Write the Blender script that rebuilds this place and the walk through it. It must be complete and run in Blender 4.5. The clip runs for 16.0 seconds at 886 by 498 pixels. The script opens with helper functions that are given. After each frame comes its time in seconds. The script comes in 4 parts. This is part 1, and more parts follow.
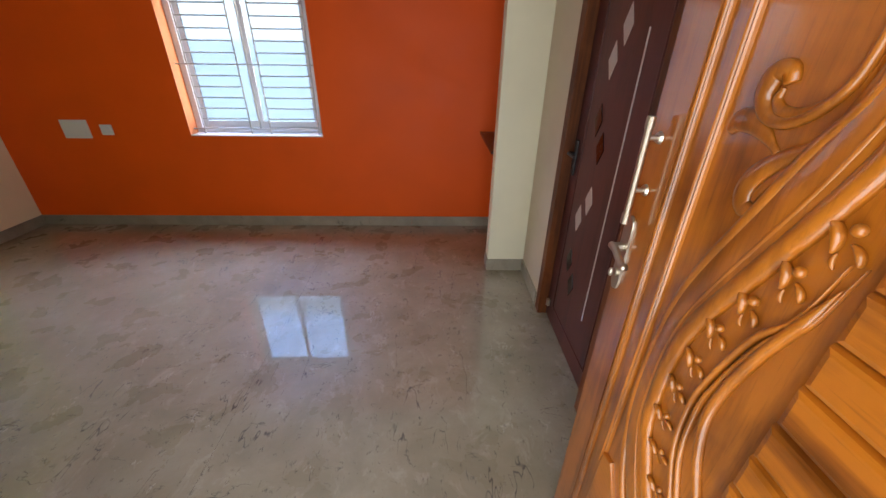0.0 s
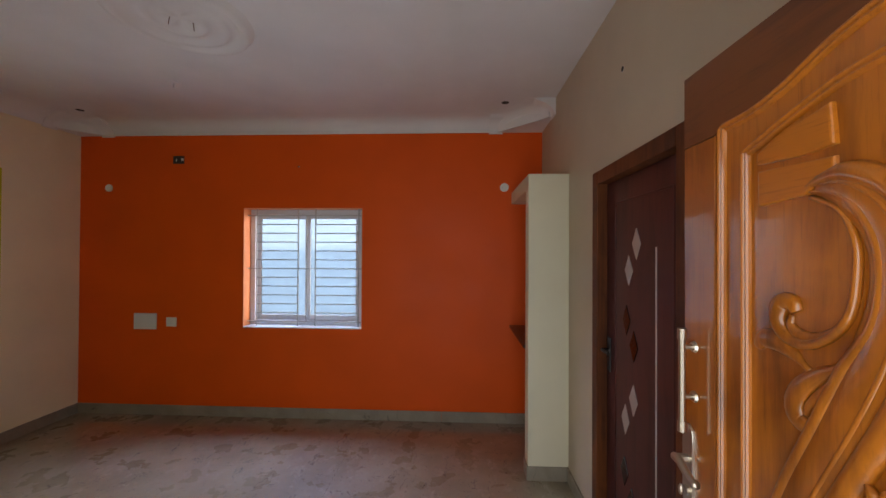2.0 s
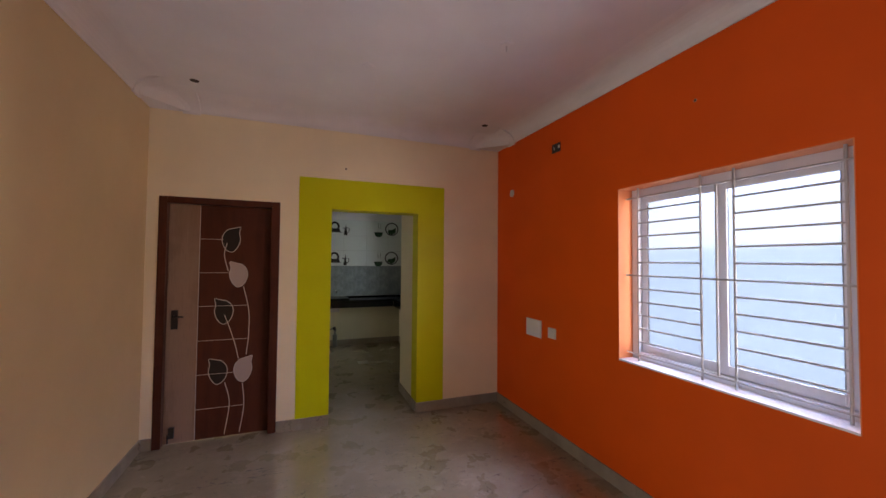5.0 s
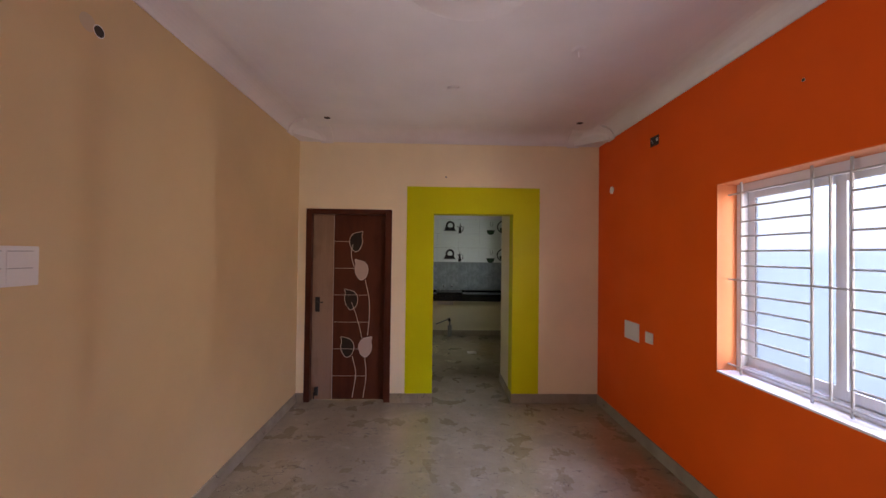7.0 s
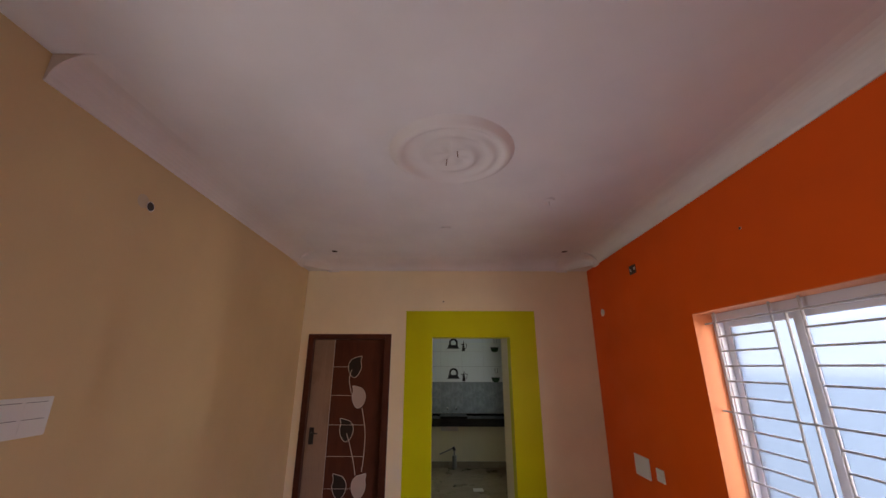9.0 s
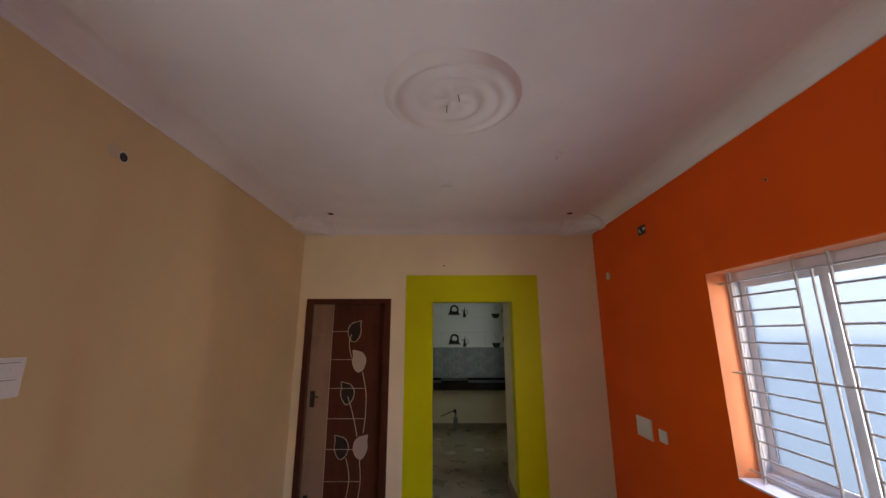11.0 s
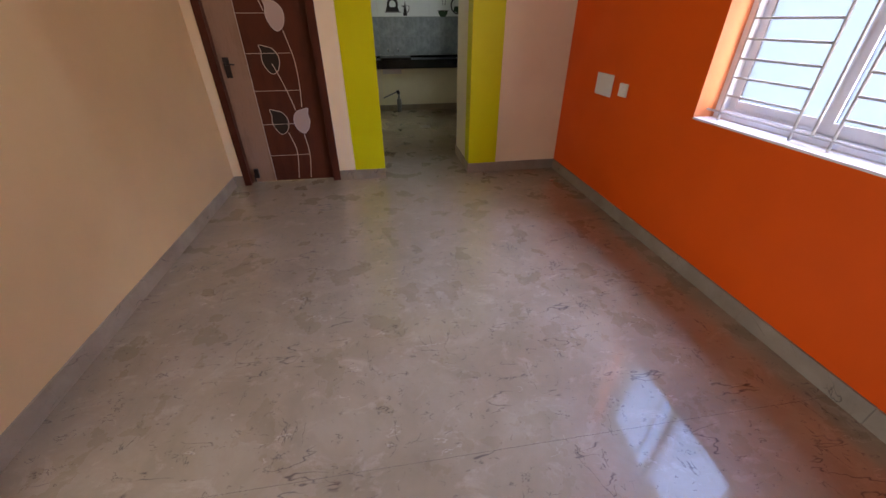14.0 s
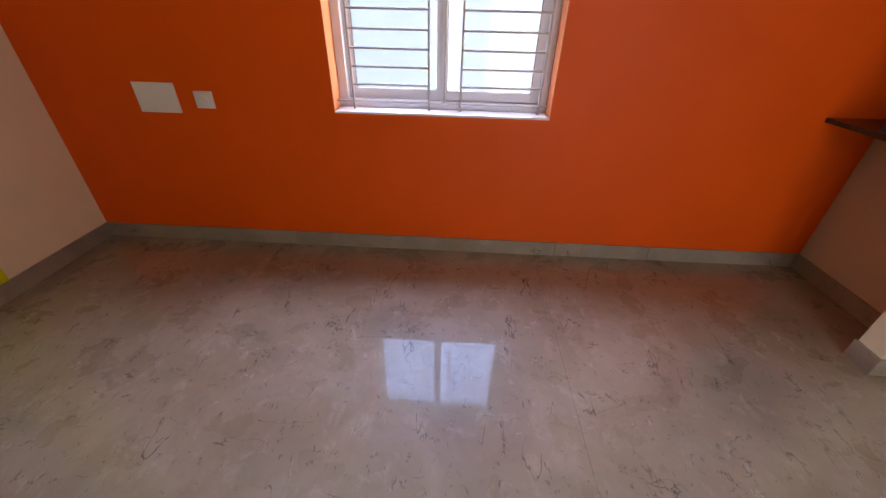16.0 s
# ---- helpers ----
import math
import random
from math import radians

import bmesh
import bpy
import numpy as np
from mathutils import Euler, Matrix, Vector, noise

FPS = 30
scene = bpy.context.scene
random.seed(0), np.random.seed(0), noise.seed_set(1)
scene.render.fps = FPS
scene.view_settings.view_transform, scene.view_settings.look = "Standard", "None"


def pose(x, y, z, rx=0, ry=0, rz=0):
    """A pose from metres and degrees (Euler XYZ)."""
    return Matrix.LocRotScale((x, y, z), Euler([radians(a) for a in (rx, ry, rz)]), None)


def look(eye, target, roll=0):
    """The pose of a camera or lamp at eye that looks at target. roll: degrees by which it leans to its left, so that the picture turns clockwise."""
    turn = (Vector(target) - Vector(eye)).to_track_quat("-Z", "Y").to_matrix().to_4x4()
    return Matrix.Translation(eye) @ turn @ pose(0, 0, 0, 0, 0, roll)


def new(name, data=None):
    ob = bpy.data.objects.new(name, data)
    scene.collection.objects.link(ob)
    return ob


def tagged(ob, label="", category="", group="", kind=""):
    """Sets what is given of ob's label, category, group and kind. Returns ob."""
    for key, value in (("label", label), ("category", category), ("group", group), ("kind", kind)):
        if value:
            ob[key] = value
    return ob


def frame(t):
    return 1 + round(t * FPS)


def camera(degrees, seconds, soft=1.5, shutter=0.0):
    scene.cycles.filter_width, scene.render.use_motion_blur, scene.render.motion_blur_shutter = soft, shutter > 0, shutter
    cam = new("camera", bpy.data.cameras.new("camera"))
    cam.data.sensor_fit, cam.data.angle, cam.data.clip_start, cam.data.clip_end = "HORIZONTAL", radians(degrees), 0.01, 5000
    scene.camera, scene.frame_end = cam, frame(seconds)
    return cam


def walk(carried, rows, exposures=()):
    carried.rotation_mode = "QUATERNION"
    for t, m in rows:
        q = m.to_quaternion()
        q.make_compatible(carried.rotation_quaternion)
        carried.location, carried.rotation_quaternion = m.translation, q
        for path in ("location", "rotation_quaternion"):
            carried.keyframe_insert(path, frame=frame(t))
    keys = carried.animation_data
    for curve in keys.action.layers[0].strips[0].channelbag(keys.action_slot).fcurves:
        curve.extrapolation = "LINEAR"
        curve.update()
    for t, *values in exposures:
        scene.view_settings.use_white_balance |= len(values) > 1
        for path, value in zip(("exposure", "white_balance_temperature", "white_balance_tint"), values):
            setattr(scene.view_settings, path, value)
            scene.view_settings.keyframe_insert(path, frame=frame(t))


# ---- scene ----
cam = camera(100.1, 16.0)
PATH = [
    (0, (0.874, 0.651, 1.596), (0.917, 2.419, 0.661), 0.8),
    (0.5, (0.855, 0.575, 1.658), (0.911, 2.501, 1.121), 0.7),
    (1, (0.846, 0.526, 1.681), (0.909, 2.517, 1.5), 0.5),
    (1.5, (0.84, 0.508, 1.676), (0.906, 2.507, 1.682), 0.5),
    (2, (0.799, 0.553, 1.662), (0.711, 2.551, 1.678), 0.3),
    (2.5, (0.753, 0.678, 1.65), (0.354, 2.637, 1.668), 0.2),
    (3, (0.783, 0.924, 1.633), (0.017, 2.771, 1.671), 0.2),
    (3.5, (0.731, 1.143, 1.651), (-0.314, 2.847, 1.678), 0.5),
    (4, (0.688, 1.474, 1.618), (-0.663, 2.947, 1.669), 0.3),
    (4.5, (0.66, 1.801, 1.616), (-0.974, 2.954, 1.666), 0.3),
    (5, (0.635, 2.098, 1.577), (-1.232, 2.814, 1.639), 0.5),
    (5.2, (0.615, 2.221, 1.591), (-1.311, 2.756, 1.643), 0.7),
    (7.3, (1.033, 2.432, 1.623), (-0.967, 2.455, 1.657), 0.6),
    (7.5, (1.062, 2.472, 1.6), (-0.938, 2.476, 1.642), 0.5),
    (8, (1.108, 2.483, 1.655), (-0.891, 2.474, 1.721), 0.6),
    (8.5, (1.172, 2.488, 1.744), (-0.79, 2.476, 2.133), 0.4),
    (8.7, (1.184, 2.494, 1.746), (-0.735, 2.486, 2.31), 0.3),
    (10.8, (1.051, 2.469, 1.739), (-0.83, 2.484, 2.417), -0.3),
    (11, (1.021, 2.494, 1.712), (-0.928, 2.491, 2.162), -0.1),
    (11.5, (0.935, 2.51, 1.611), (-1.062, 2.486, 1.51), -0.0),
    (11.8, (0.897, 2.537, 1.525), (-1.063, 2.491, 1.131), 0.1),
    (12, (0.873, 2.527, 1.476), (-1.052, 2.489, 0.936), 0.1),
    (12.5, (0.845, 2.529, 1.429), (-0.958, 2.488, 0.565), -0.1),
    (13, (0.824, 2.531, 1.413), (-0.891, 2.494, 0.386), -0.2),
    (13.5, (0.794, 2.498, 1.421), (-0.914, 2.512, 0.381), -0.3),
    (14, (0.642, 2.39, 1.392), (-1.041, 2.651, 0.343), -0.3),
    (14.5, (0.404, 2.244, 1.39), (-1.148, 2.935, 0.335), -0.0),
    (15, (0.094, 2.07, 1.403), (-1.135, 3.23, 0.332), 0.0),
    (15.5, (-0.277, 2.028, 1.353), (-0.992, 3.569, 0.297), 1.0),
    (16, (-0.652, 2.048, 1.4), (-0.721, 3.725, 0.313), 1.4),
]
EXPOSURES = [(0.0, 0.66, 6500, 10), (0.5, 0.15, 6500, 10), (1.0, -0.17, 6500, 10), (1.5, -0.05, 6500, 10), (2.5, 0.1, 6600, 14.3), (3.5, 0.27, 6700, 18.6), (5.0, 0.37, 6850, 25), (7.5, 0.6, 6850, 25), (8.0, 0.38, 6850, 25), (11.0, 0.14, 6900, 19), (12.0, 0.5, 6850, 24), (12.5, 0.8, 6850, 25), (13.0, 1.0, 6850, 25), (14.0, 0.8, 6850, 25), (14.5, 0.65, 6850, 25), (15.0, 0.32, 7200, 25), (15.5, 0.42, 7500, 27), (16.0, 0.62, 7400, 27)]
walk(cam, [(t, look(eye, target, roll)) for t, eye, target, roll in PATH], EXPOSURES)

# ---- light ----
world = bpy.data.worlds.new("sky")
scene.world = world
world.use_nodes = True
sky = world.node_tree.nodes.new("ShaderNodeTexSky")
sky.sky_type, sky.sun_disc = "NISHITA", False
sky.sun_elevation, sky.sun_rotation = radians(58), radians(150)
world.node_tree.links.new(sky.outputs[0], world.node_tree.nodes["Background"].inputs[0])
world.node_tree.nodes["Background"].inputs[1].default_value = 0.1


def lamp(name, kind, m, power, colour, size=(1, 1), spread=180):
    data = bpy.data.lights.new(name, kind)
    data.energy, data.color = power, colour
    if kind == "AREA":
        data.shape, data.size, data.size_y, data.spread = "RECTANGLE", size[0], size[1], radians(spread)
    ob = new(name, data)
    ob.matrix_world = m
    return ob


sun = lamp("sun", "SUN", look((3, -6, 10), (0, 0, 0)), 3.0, (1.0, 0.95, 0.87))
sun.data.angle = radians(0.6)
lamp("sky_over_neighbour", "AREA", look((-0.6, 5.3, 2.7), (-0.6, 0, 2.7)), 700, (0.98, 0.97, 0.95), (7.0, 2.0))
lamp("neighbour_wall_glow", "AREA", look((-0.6, 5.3, 0.85), (-0.6, 0, 0.85)), 410, (0.80, 0.89, 0.98), (7.0, 1.7))
lamp("high_sky_light", "AREA", look((-0.80, 5.15, 2.45), (-0.85, 3.0, 0.0)), 230, (0.30, 0.50, 1.0), (2.4, 0.9))
# warm fill added outside the window to lift the west wall, no known source
lamp("west_wall_fill", "AREA", look((1.7, 5.25, 1.6), (-2.1, 1.0, 1.5)), 170, (1.0, 0.91, 0.80), (2.2, 1.8))
# second added fill, aimed at the dim south-west corner
lamp("southwest_corner_fill", "AREA", look((0.1, 5.7, 1.3), (-2.7, 0.9, 1.5)), 34, (1.0, 0.88, 0.72), (1.2, 1.8))
# invented strip lamp, placed to cast the upright pale band on the south wall
lamp("south_wall_band_fill", "AREA", look((-0.91, 8.5, 1.6), (-0.91, 0, 1.6)), 34, (0.86, 0.94, 1.0), (0.15, 3.2))
lamp("entrance_daylight", "AREA", look((0.7, 0.2, 1.15), (0.0, 3, 1.1)), 22, (0.92, 0.96, 1.0), (1.3, 2.0))
lamp("kitchen_daylight", "AREA", look((-6.0, 4.75, 1.6), (-5.7, 0, 1.4)), 100, (0.82, 0.97, 0.97), (1.4, 1.4))

# ---- materials ----


def material(name, colour, rough=0.6, metal=0.0, **inputs):
    m = bpy.data.materials.new(name)
    m.use_nodes = True
    b = m.node_tree.nodes["Principled BSDF"]
    b.inputs["Base Color"].default_value = (*colour, 1)
    b.inputs["Roughness"].default_value = rough
    b.inputs["Metallic"].default_value = metal
    for k, v in inputs.items():
        b.inputs[k.replace("_", " ")].default_value = v
    return m


def add(m, kind, **props):
    n = m.node_tree.nodes.new(kind)
    for k, v in props.items():
        setattr(n, k, v)
    return n


def wire(m, a, b):
    m.node_tree.links.new(a, b)


def noise_of(m, scale, detail=4, stretch=(1, 1, 1), rough=0.55, distort=0.0):
    c = add(m, "ShaderNodeTexCoord")
    mp = add(m, "ShaderNodeMapping")
    mp.inputs["Scale"].default_value = stretch
    n = add(m, "ShaderNodeTexNoise")
    n.inputs["Scale"].default_value, n.inputs["Detail"].default_value = scale, detail
    n.inputs["Roughness"].default_value, n.inputs["Distortion"].default_value = rough, distort
    wire(m, c.outputs["Object"], mp.inputs[0])
    wire(m, mp.outputs[0], n.inputs["Vector"])
    return n.outputs["Fac"]


def ramp(m, fac, stops):
    r = add(m, "ShaderNodeValToRGB")
    e = r.color_ramp.elements
    while len(e) < len(stops):
        e.new(0.5)
    for el, (p, c) in zip(e, stops):
        el.position, el.color = p, (*c, 1)
    wire(m, fac, r.inputs[0])
    return r.outputs[0]


def base(m):
    return m.node_tree.nodes["Principled BSDF"]


def bump(m, fac, strength, dist=0.002):
    b = add(m, "ShaderNodeBump")
    b.inputs["Strength"].default_value, b.inputs["Distance"].default_value = strength, dist
    wire(m, fac, b.inputs["Height"])
    wire(m, b.outputs[0], base(m).inputs["Normal"])


def scaled(c, k):
    return tuple(v * k for v in c)


def paint(name, colour, rough=0.55, vary=0.05, bumpy=0.25):
    m = material(name, colour, rough)
    n = noise_of(m, 1.7, 5)
    wire(m, ramp(m, n, [(0.3, scaled(colour, 1 - vary)), (0.7, scaled(colour, 1 + vary))]), base(m).inputs["Base Color"])
    base(m).inputs["Specular IOR Level"].default_value = 0.25
    r = noise_of(m, 3.0, 3)
    rr = ramp(m, r, [(0.3, (rough - 0.06,) * 3), (0.75, (rough + 0.08,) * 3)])
    wire(m, rr, base(m).inputs["Roughness"])
    bump(m, noise_of(m, 90, 3), bumpy, 0.0012)
    return m


ORANGE = paint("orange_emulsion", (0.82, 0.105, 0.004), 0.5)
CREAM = paint("cream_emulsion", (0.68, 0.515, 0.285), 0.5)
PALE = paint("pale_cream_emulsion", (0.78, 0.74, 0.55), 0.5)
PINKISH = paint("light_peach_emulsion", (0.88, 0.77, 0.54), 0.5)
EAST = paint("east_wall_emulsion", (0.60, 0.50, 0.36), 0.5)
GREEN = paint("lime_green_emulsion", (0.60, 0.62, 0.0015), 0.45)
WHITE = paint("white_emulsion", (0.78, 0.76, 0.76), 0.6)
WHITE_PLASTER = paint("white_plaster", (0.8, 0.78, 0.77), 0.6)
PLASTIC = material("white_plastic", (0.78, 0.78, 0.75), 0.3)
BLACK = material("black_plastic", (0.012, 0.012, 0.012), 0.35)
# near-black puts a hole's inner shade on flat pieces; also colours the floor joint
CAVITY = material("hole_shade_and_joint", (0.05, 0.04, 0.035), 0.9)
ROD = material("grey_white_enamelled_steel", (0.42, 0.42, 0.42), 0.35)
ALU = material("powder_coated_aluminium", (0.66, 0.68, 0.72), 0.35)
RUBBER = material("grey_gasket", (0.12, 0.12, 0.13), 0.6)
CHROME = material("satin_nickel", (0.56, 0.50, 0.41), 0.3, 1.0)
STEEL = material("stainless_steel", (0.6, 0.6, 0.6), 0.3, 1.0)


def marble(name, a, b, vein, rough, stains=True, scale=1.0, coat=0.0):
    m = material(name, a, rough)
    n1 = noise_of(m, 2.2 * scale, 6, distort=0.6)
    c1 = ramp(m, n1, [(0.28, a), (0.5, tuple((p + q) / 2 for p, q in zip(a, b))), (0.72, b)])
    n2 = noise_of(m, 0.9 * scale, 5, (1.0, 1.7, 1.0), 0.5, 1.1)
    v = ramp(m, n2, [(0.0, (0, 0, 0)), (0.4955, (0, 0, 0)), (0.5, (1, 1, 1)), (0.5045, (0, 0, 0)), (1.0, (0, 0, 0))])
    n3 = noise_of(m, 2.6 * scale, 3)
    gate = ramp(m, n3, [(0.46, (0, 0, 0)), (0.6, (1, 1, 1))])
    mul = add(m, "ShaderNodeMath", operation="MULTIPLY")
    wire(m, v, mul.inputs[0])
    wire(m, gate, mul.inputs[1])
    mix = add(m, "ShaderNodeMix", data_type="RGBA")
    wire(m, mul.outputs[0], mix.inputs[0])
    wire(m, c1, mix.inputs[6])
    mix.inputs[7].default_value = (*vein, 1)
    last = mix.outputs[2]
    if stains:
        n4 = noise_of(m, 11 * scale, 8, (1, 1.4, 1), 0.72, 0.8)
        s = ramp(m, n4, [(0.52, (0, 0, 0)), (0.85, (0.4,) * 3)])
        mix2 = add(m, "ShaderNodeMix", data_type="RGBA")
        wire(m, s, mix2.inputs[0])
        wire(m, last, mix2.inputs[6])
        mix2.inputs[7].default_value = (*scaled(vein, 1.6), 1)
        last = mix2.outputs[2]
    wire(m, last, base(m).inputs["Base Color"])
    r = noise_of(m, 5, 4)
    wire(m, ramp(m, r, [(0.35, (rough * 0.7,) * 3), (0.75, (rough * 1.6,) * 3)]), base(m).inputs["Roughness"])
    if coat:
        base(m).inputs["Coat Weight"].default_value = coat
        base(m).inputs["Coat Roughness"].default_value = 0.03
    return m


def polished_floor():
    m = material("polished_grey_beige_stone", (0.38, 0.36, 0.27), 0.3)
    cloud = noise_of(m, 2.4, 9, (1, 1, 1), 0.62, 0.4)
    col = ramp(m, cloud, [(0.3, (0.222, 0.182, 0.117)), (0.5, (0.270, 0.226, 0.150)), (0.7, (0.330, 0.284, 0.200))])

    def over(last, fac, c):
        mix = add(m, "ShaderNodeMix", data_type="RGBA")
        wire(m, fac, mix.inputs[0])
        wire(m, last, mix.inputs[6])
        mix.inputs[7].default_value = (*c, 1)
        return mix.outputs[2]

    def times(a, b):
        mul = add(m, "ShaderNodeMath", operation="MULTIPLY")
        wire(m, a, mul.inputs[0])
        wire(m, b, mul.inputs[1])
        return mul.outputs[0]
    smudge = ramp(m, noise_of(m, 9, 8, (1, 1.6, 1), 0.7, 0.3), [(0.56, (0, 0, 0)), (0.84, (0.35,) * 3)])
    col = over(col, smudge, (0.20, 0.155, 0.11))
    light = ramp(m, noise_of(m, 6, 7, (1.5, 1, 1), 0.7, 0.6), [(0.55, (0, 0, 0)), (0.85, (0.4,) * 3)])
    col = over(col, light, (0.64, 0.58, 0.48))
    for scale, width, where, depth, stretch in ((1.3, 0.0028, 0.53, 0.9, (1.9, 0.5, 1.0)), (1.9, 0.0036, 0.55, 0.8, (0.7, 1.7, 1.0)), (4.6, 0.0085, 0.565, 0.85, (1.9, 0.8, 1.0)), (9.0, 0.014, 0.575, 0.7, (1.8, 0.9, 1.0))):
        line = ramp(m, noise_of(m, scale, 5, stretch, 0.56, 0.0), [(0.5 - width, (0, 0, 0)), (0.5, (depth,) * 3), (0.5 + width, (0, 0, 0))])
        gate = ramp(m, noise_of(m, scale * 2.7, 4, (1, 1, 1)), [(where, (0, 0, 0)), (where + 0.05, (1, 1, 1))])
        col = over(col, times(line, gate), (0.07, 0.055, 0.045))
    pale = ramp(m, noise_of(m, 3.1, 5, (1.6, 0.7, 1.0), 0.6), [(0.493, (0, 0, 0)), (0.5, (0.35,) * 3), (0.507, (0, 0, 0))])
    col = over(col, times(pale, ramp(m, noise_of(m, 5.3, 3), [(0.60, (0, 0, 0)), (0.64, (1, 1, 1))])), (0.62, 0.58, 0.50))
    wire(m, col, base(m).inputs["Base Color"])
    wire(m, ramp(m, noise_of(m, 4, 6), [(0.35, (0.24,) * 3), (0.7, (0.42,) * 3)]), base(m).inputs["Roughness"])
    base(m).inputs["Coat Weight"].default_value = 1.0
    base(m).inputs["Coat IOR"].default_value = 1.8
    base(m).inputs["Specular IOR Level"].default_value = 0.25
    base(m).inputs["Specular Tint"].default_value = (0.85, 0.95, 1.0, 1.0)
    wire(m, ramp(m, noise_of(m, 14, 6), [(0.4, (0.008,) * 3), (0.75, (0.02,) * 3)]), base(m).inputs["Coat Roughness"])
    wave = add(m, "ShaderNodeBump")
    wave.inputs["Strength"].default_value, wave.inputs["Distance"].default_value = 0.5, 0.0005
    wire(m, noise_of(m, 6, 1), wave.inputs["Height"])
    wire(m, wave.outputs[0], base(m).inputs["Coat Normal"])
    return m


FLOOR = polished_floor()
SKIRT = marble("dusty_grey_stone", (0.25, 0.215, 0.16), (0.35, 0.31, 0.235), (0.10, 0.08, 0.06), 0.5, scale=2.0)
GRANITE = marble("black_granite", (0.006, 0.006, 0.007), (0.011, 0.011, 0.012), (0.02, 0.02, 0.02), 0.15, False, 8)
SHELF = marble("brown_black_granite", (0.02, 0.017, 0.014), (0.06, 0.05, 0.04), (0.1, 0.09, 0.07), 0.2, False, 10)


def wood(name, dark, light, rough, axis=2, scale=9.0, coat=0.0):
    m = material(name, light, rough)
    stretch = [1.0, 1.0, 1.0]
    stretch[axis] = 0.09
    n = noise_of(m, scale, 6, tuple(stretch), 0.6, 0.7)
    fine = noise_of(m, scale * 9, 3, tuple(stretch), 0.6)
    big = noise_of(m, 3.2, 3, distort=0.8)
    mixn = add(m, "ShaderNodeMath", operation="MULTIPLY_ADD")
    wire(m, fine, mixn.inputs[0])
    mixn.inputs[1].default_value = 0.2
    wire(m, n, mixn.inputs[2])
    mix3 = add(m, "ShaderNodeMath", operation="MULTIPLY_ADD")
    wire(m, big, mix3.inputs[0])
    mix3.inputs[1].default_value = 0.7
    wire(m, mixn.outputs[0], mix3.inputs[2])
    mid = tuple((p + q) / 2 for p, q in zip(dark, light))
    tone = ramp(m, mix3.outputs[0], [(0.7, dark), (0.86, mid), (1.0, light)])
    thin = [1.0, 1.0, 1.0]
    thin[axis] = 0.05
    pores = ramp(m, noise_of(m, 170, 3, tuple(thin), 0.7), [(0.55, (0, 0, 0)), (0.72, (0.3,) * 3)])
    pore = add(m, "ShaderNodeMix", data_type="RGBA")
    wire(m, pores, pore.inputs[0])
    wire(m, tone, pore.inputs[6])
    pore.inputs[7].default_value = (*scaled(dark, 0.45), 1)
    wire(m, pore.outputs[2], base(m).inputs["Base Color"])
    base(m).inputs["Specular IOR Level"].default_value = 0.35
    base(m).inputs["Coat Weight"].default_value = coat
    wire(m, ramp(m, noise_of(m, 6, 5), [(0.35, (0.05,) * 3), (0.7, (0.16,) * 3)]), base(m).inputs["Coat Roughness"])
    bump(m, n, 0.2, 0.002)
    return m


TEAK = wood("varnished_teak", (0.125, 0.031, 0.003), (0.47, 0.146, 0.010), 0.3, coat=1.0)
TEAK_ACROSS = wood("varnished_teak_across", (0.15, 0.038, 0.003), (0.49, 0.152, 0.010), 0.3, axis=1, coat=0.7)
TEAK_DARK = wood("dark_stained_teak", (0.075, 0.020, 0.004), (0.16, 0.045, 0.008), 0.6, coat=0.0)
MAROON = wood("maroon_stained_wood", (0.035, 0.008, 0.006), (0.08, 0.020, 0.015), 0.4, coat=0.15)
FLUSH = wood("mahogany_laminate", (0.055, 0.013, 0.007), (0.085, 0.022, 0.011), 0.35)
FLUSH_FRAME = wood("mahogany_stained_frame", (0.045, 0.010, 0.005), (0.08, 0.02, 0.009), 0.4)
BEIGE_LAM = wood("beige_laminate", (0.26, 0.17, 0.11), (0.33, 0.22, 0.15), 0.4)
SILVER = material("silver_inlay", (0.6, 0.57, 0.53), 0.35, 0.3)
PEARL = material("pearl_inlay", (0.5, 0.42, 0.38), 0.4)
INK = material("black_inlay", (0.008, 0.007, 0.006), 0.4)
SMOKED = material("smoked_glossy_inlay", (0.006, 0.004, 0.004), 0.12)
OUTWALL = paint("outside_white_limewash", (0.8, 0.82, 0.82), 0.8, 0.08, 0.4)
SOIL = paint("dry_earth", (0.25, 0.2, 0.14), 0.95, 0.2, 1.0)

GLASS = material("frosted_pane", (0.038, 0.050, 0.063), 0.38, Transmission_Weight=1.0, IOR=1.1)

TILE_WHITE = material("white_glazed_tile", (0.74, 0.79, 0.77), 0.05)
TILE_GREY = material("grey_mosaic_tile", (0.3, 0.34, 0.35), 0.06)
n_ = noise_of(TILE_GREY, 9, 5, rough=0.75)
wire(TILE_GREY, ramp(TILE_GREY, n_, [(0.3, (0.20, 0.235, 0.245)), (0.5, (0.28, 0.325, 0.335)), (0.7, (0.36, 0.41, 0.42))]), base(TILE_GREY).inputs["Base Color"])
GROUT = material("grey_grout", (0.35, 0.36, 0.35), 0.8)
LEAFGREEN = material("dark_green_print", (0.01, 0.05, 0.015), 0.3)
PVC = material("grey_pvc", (0.2, 0.21, 0.2), 0.4)

# ---- mesh helpers ----


def mesh_of(name, bm, mat, smooth=False):
    me = bpy.data.meshes.new(name)
    bmesh.ops.recalc_face_normals(bm, faces=bm.faces)
    bm.to_mesh(me)
    bm.free()
    me.materials.append(mat)
    if smooth:
        for p in me.polygons:
            p.use_smooth = True
    return me


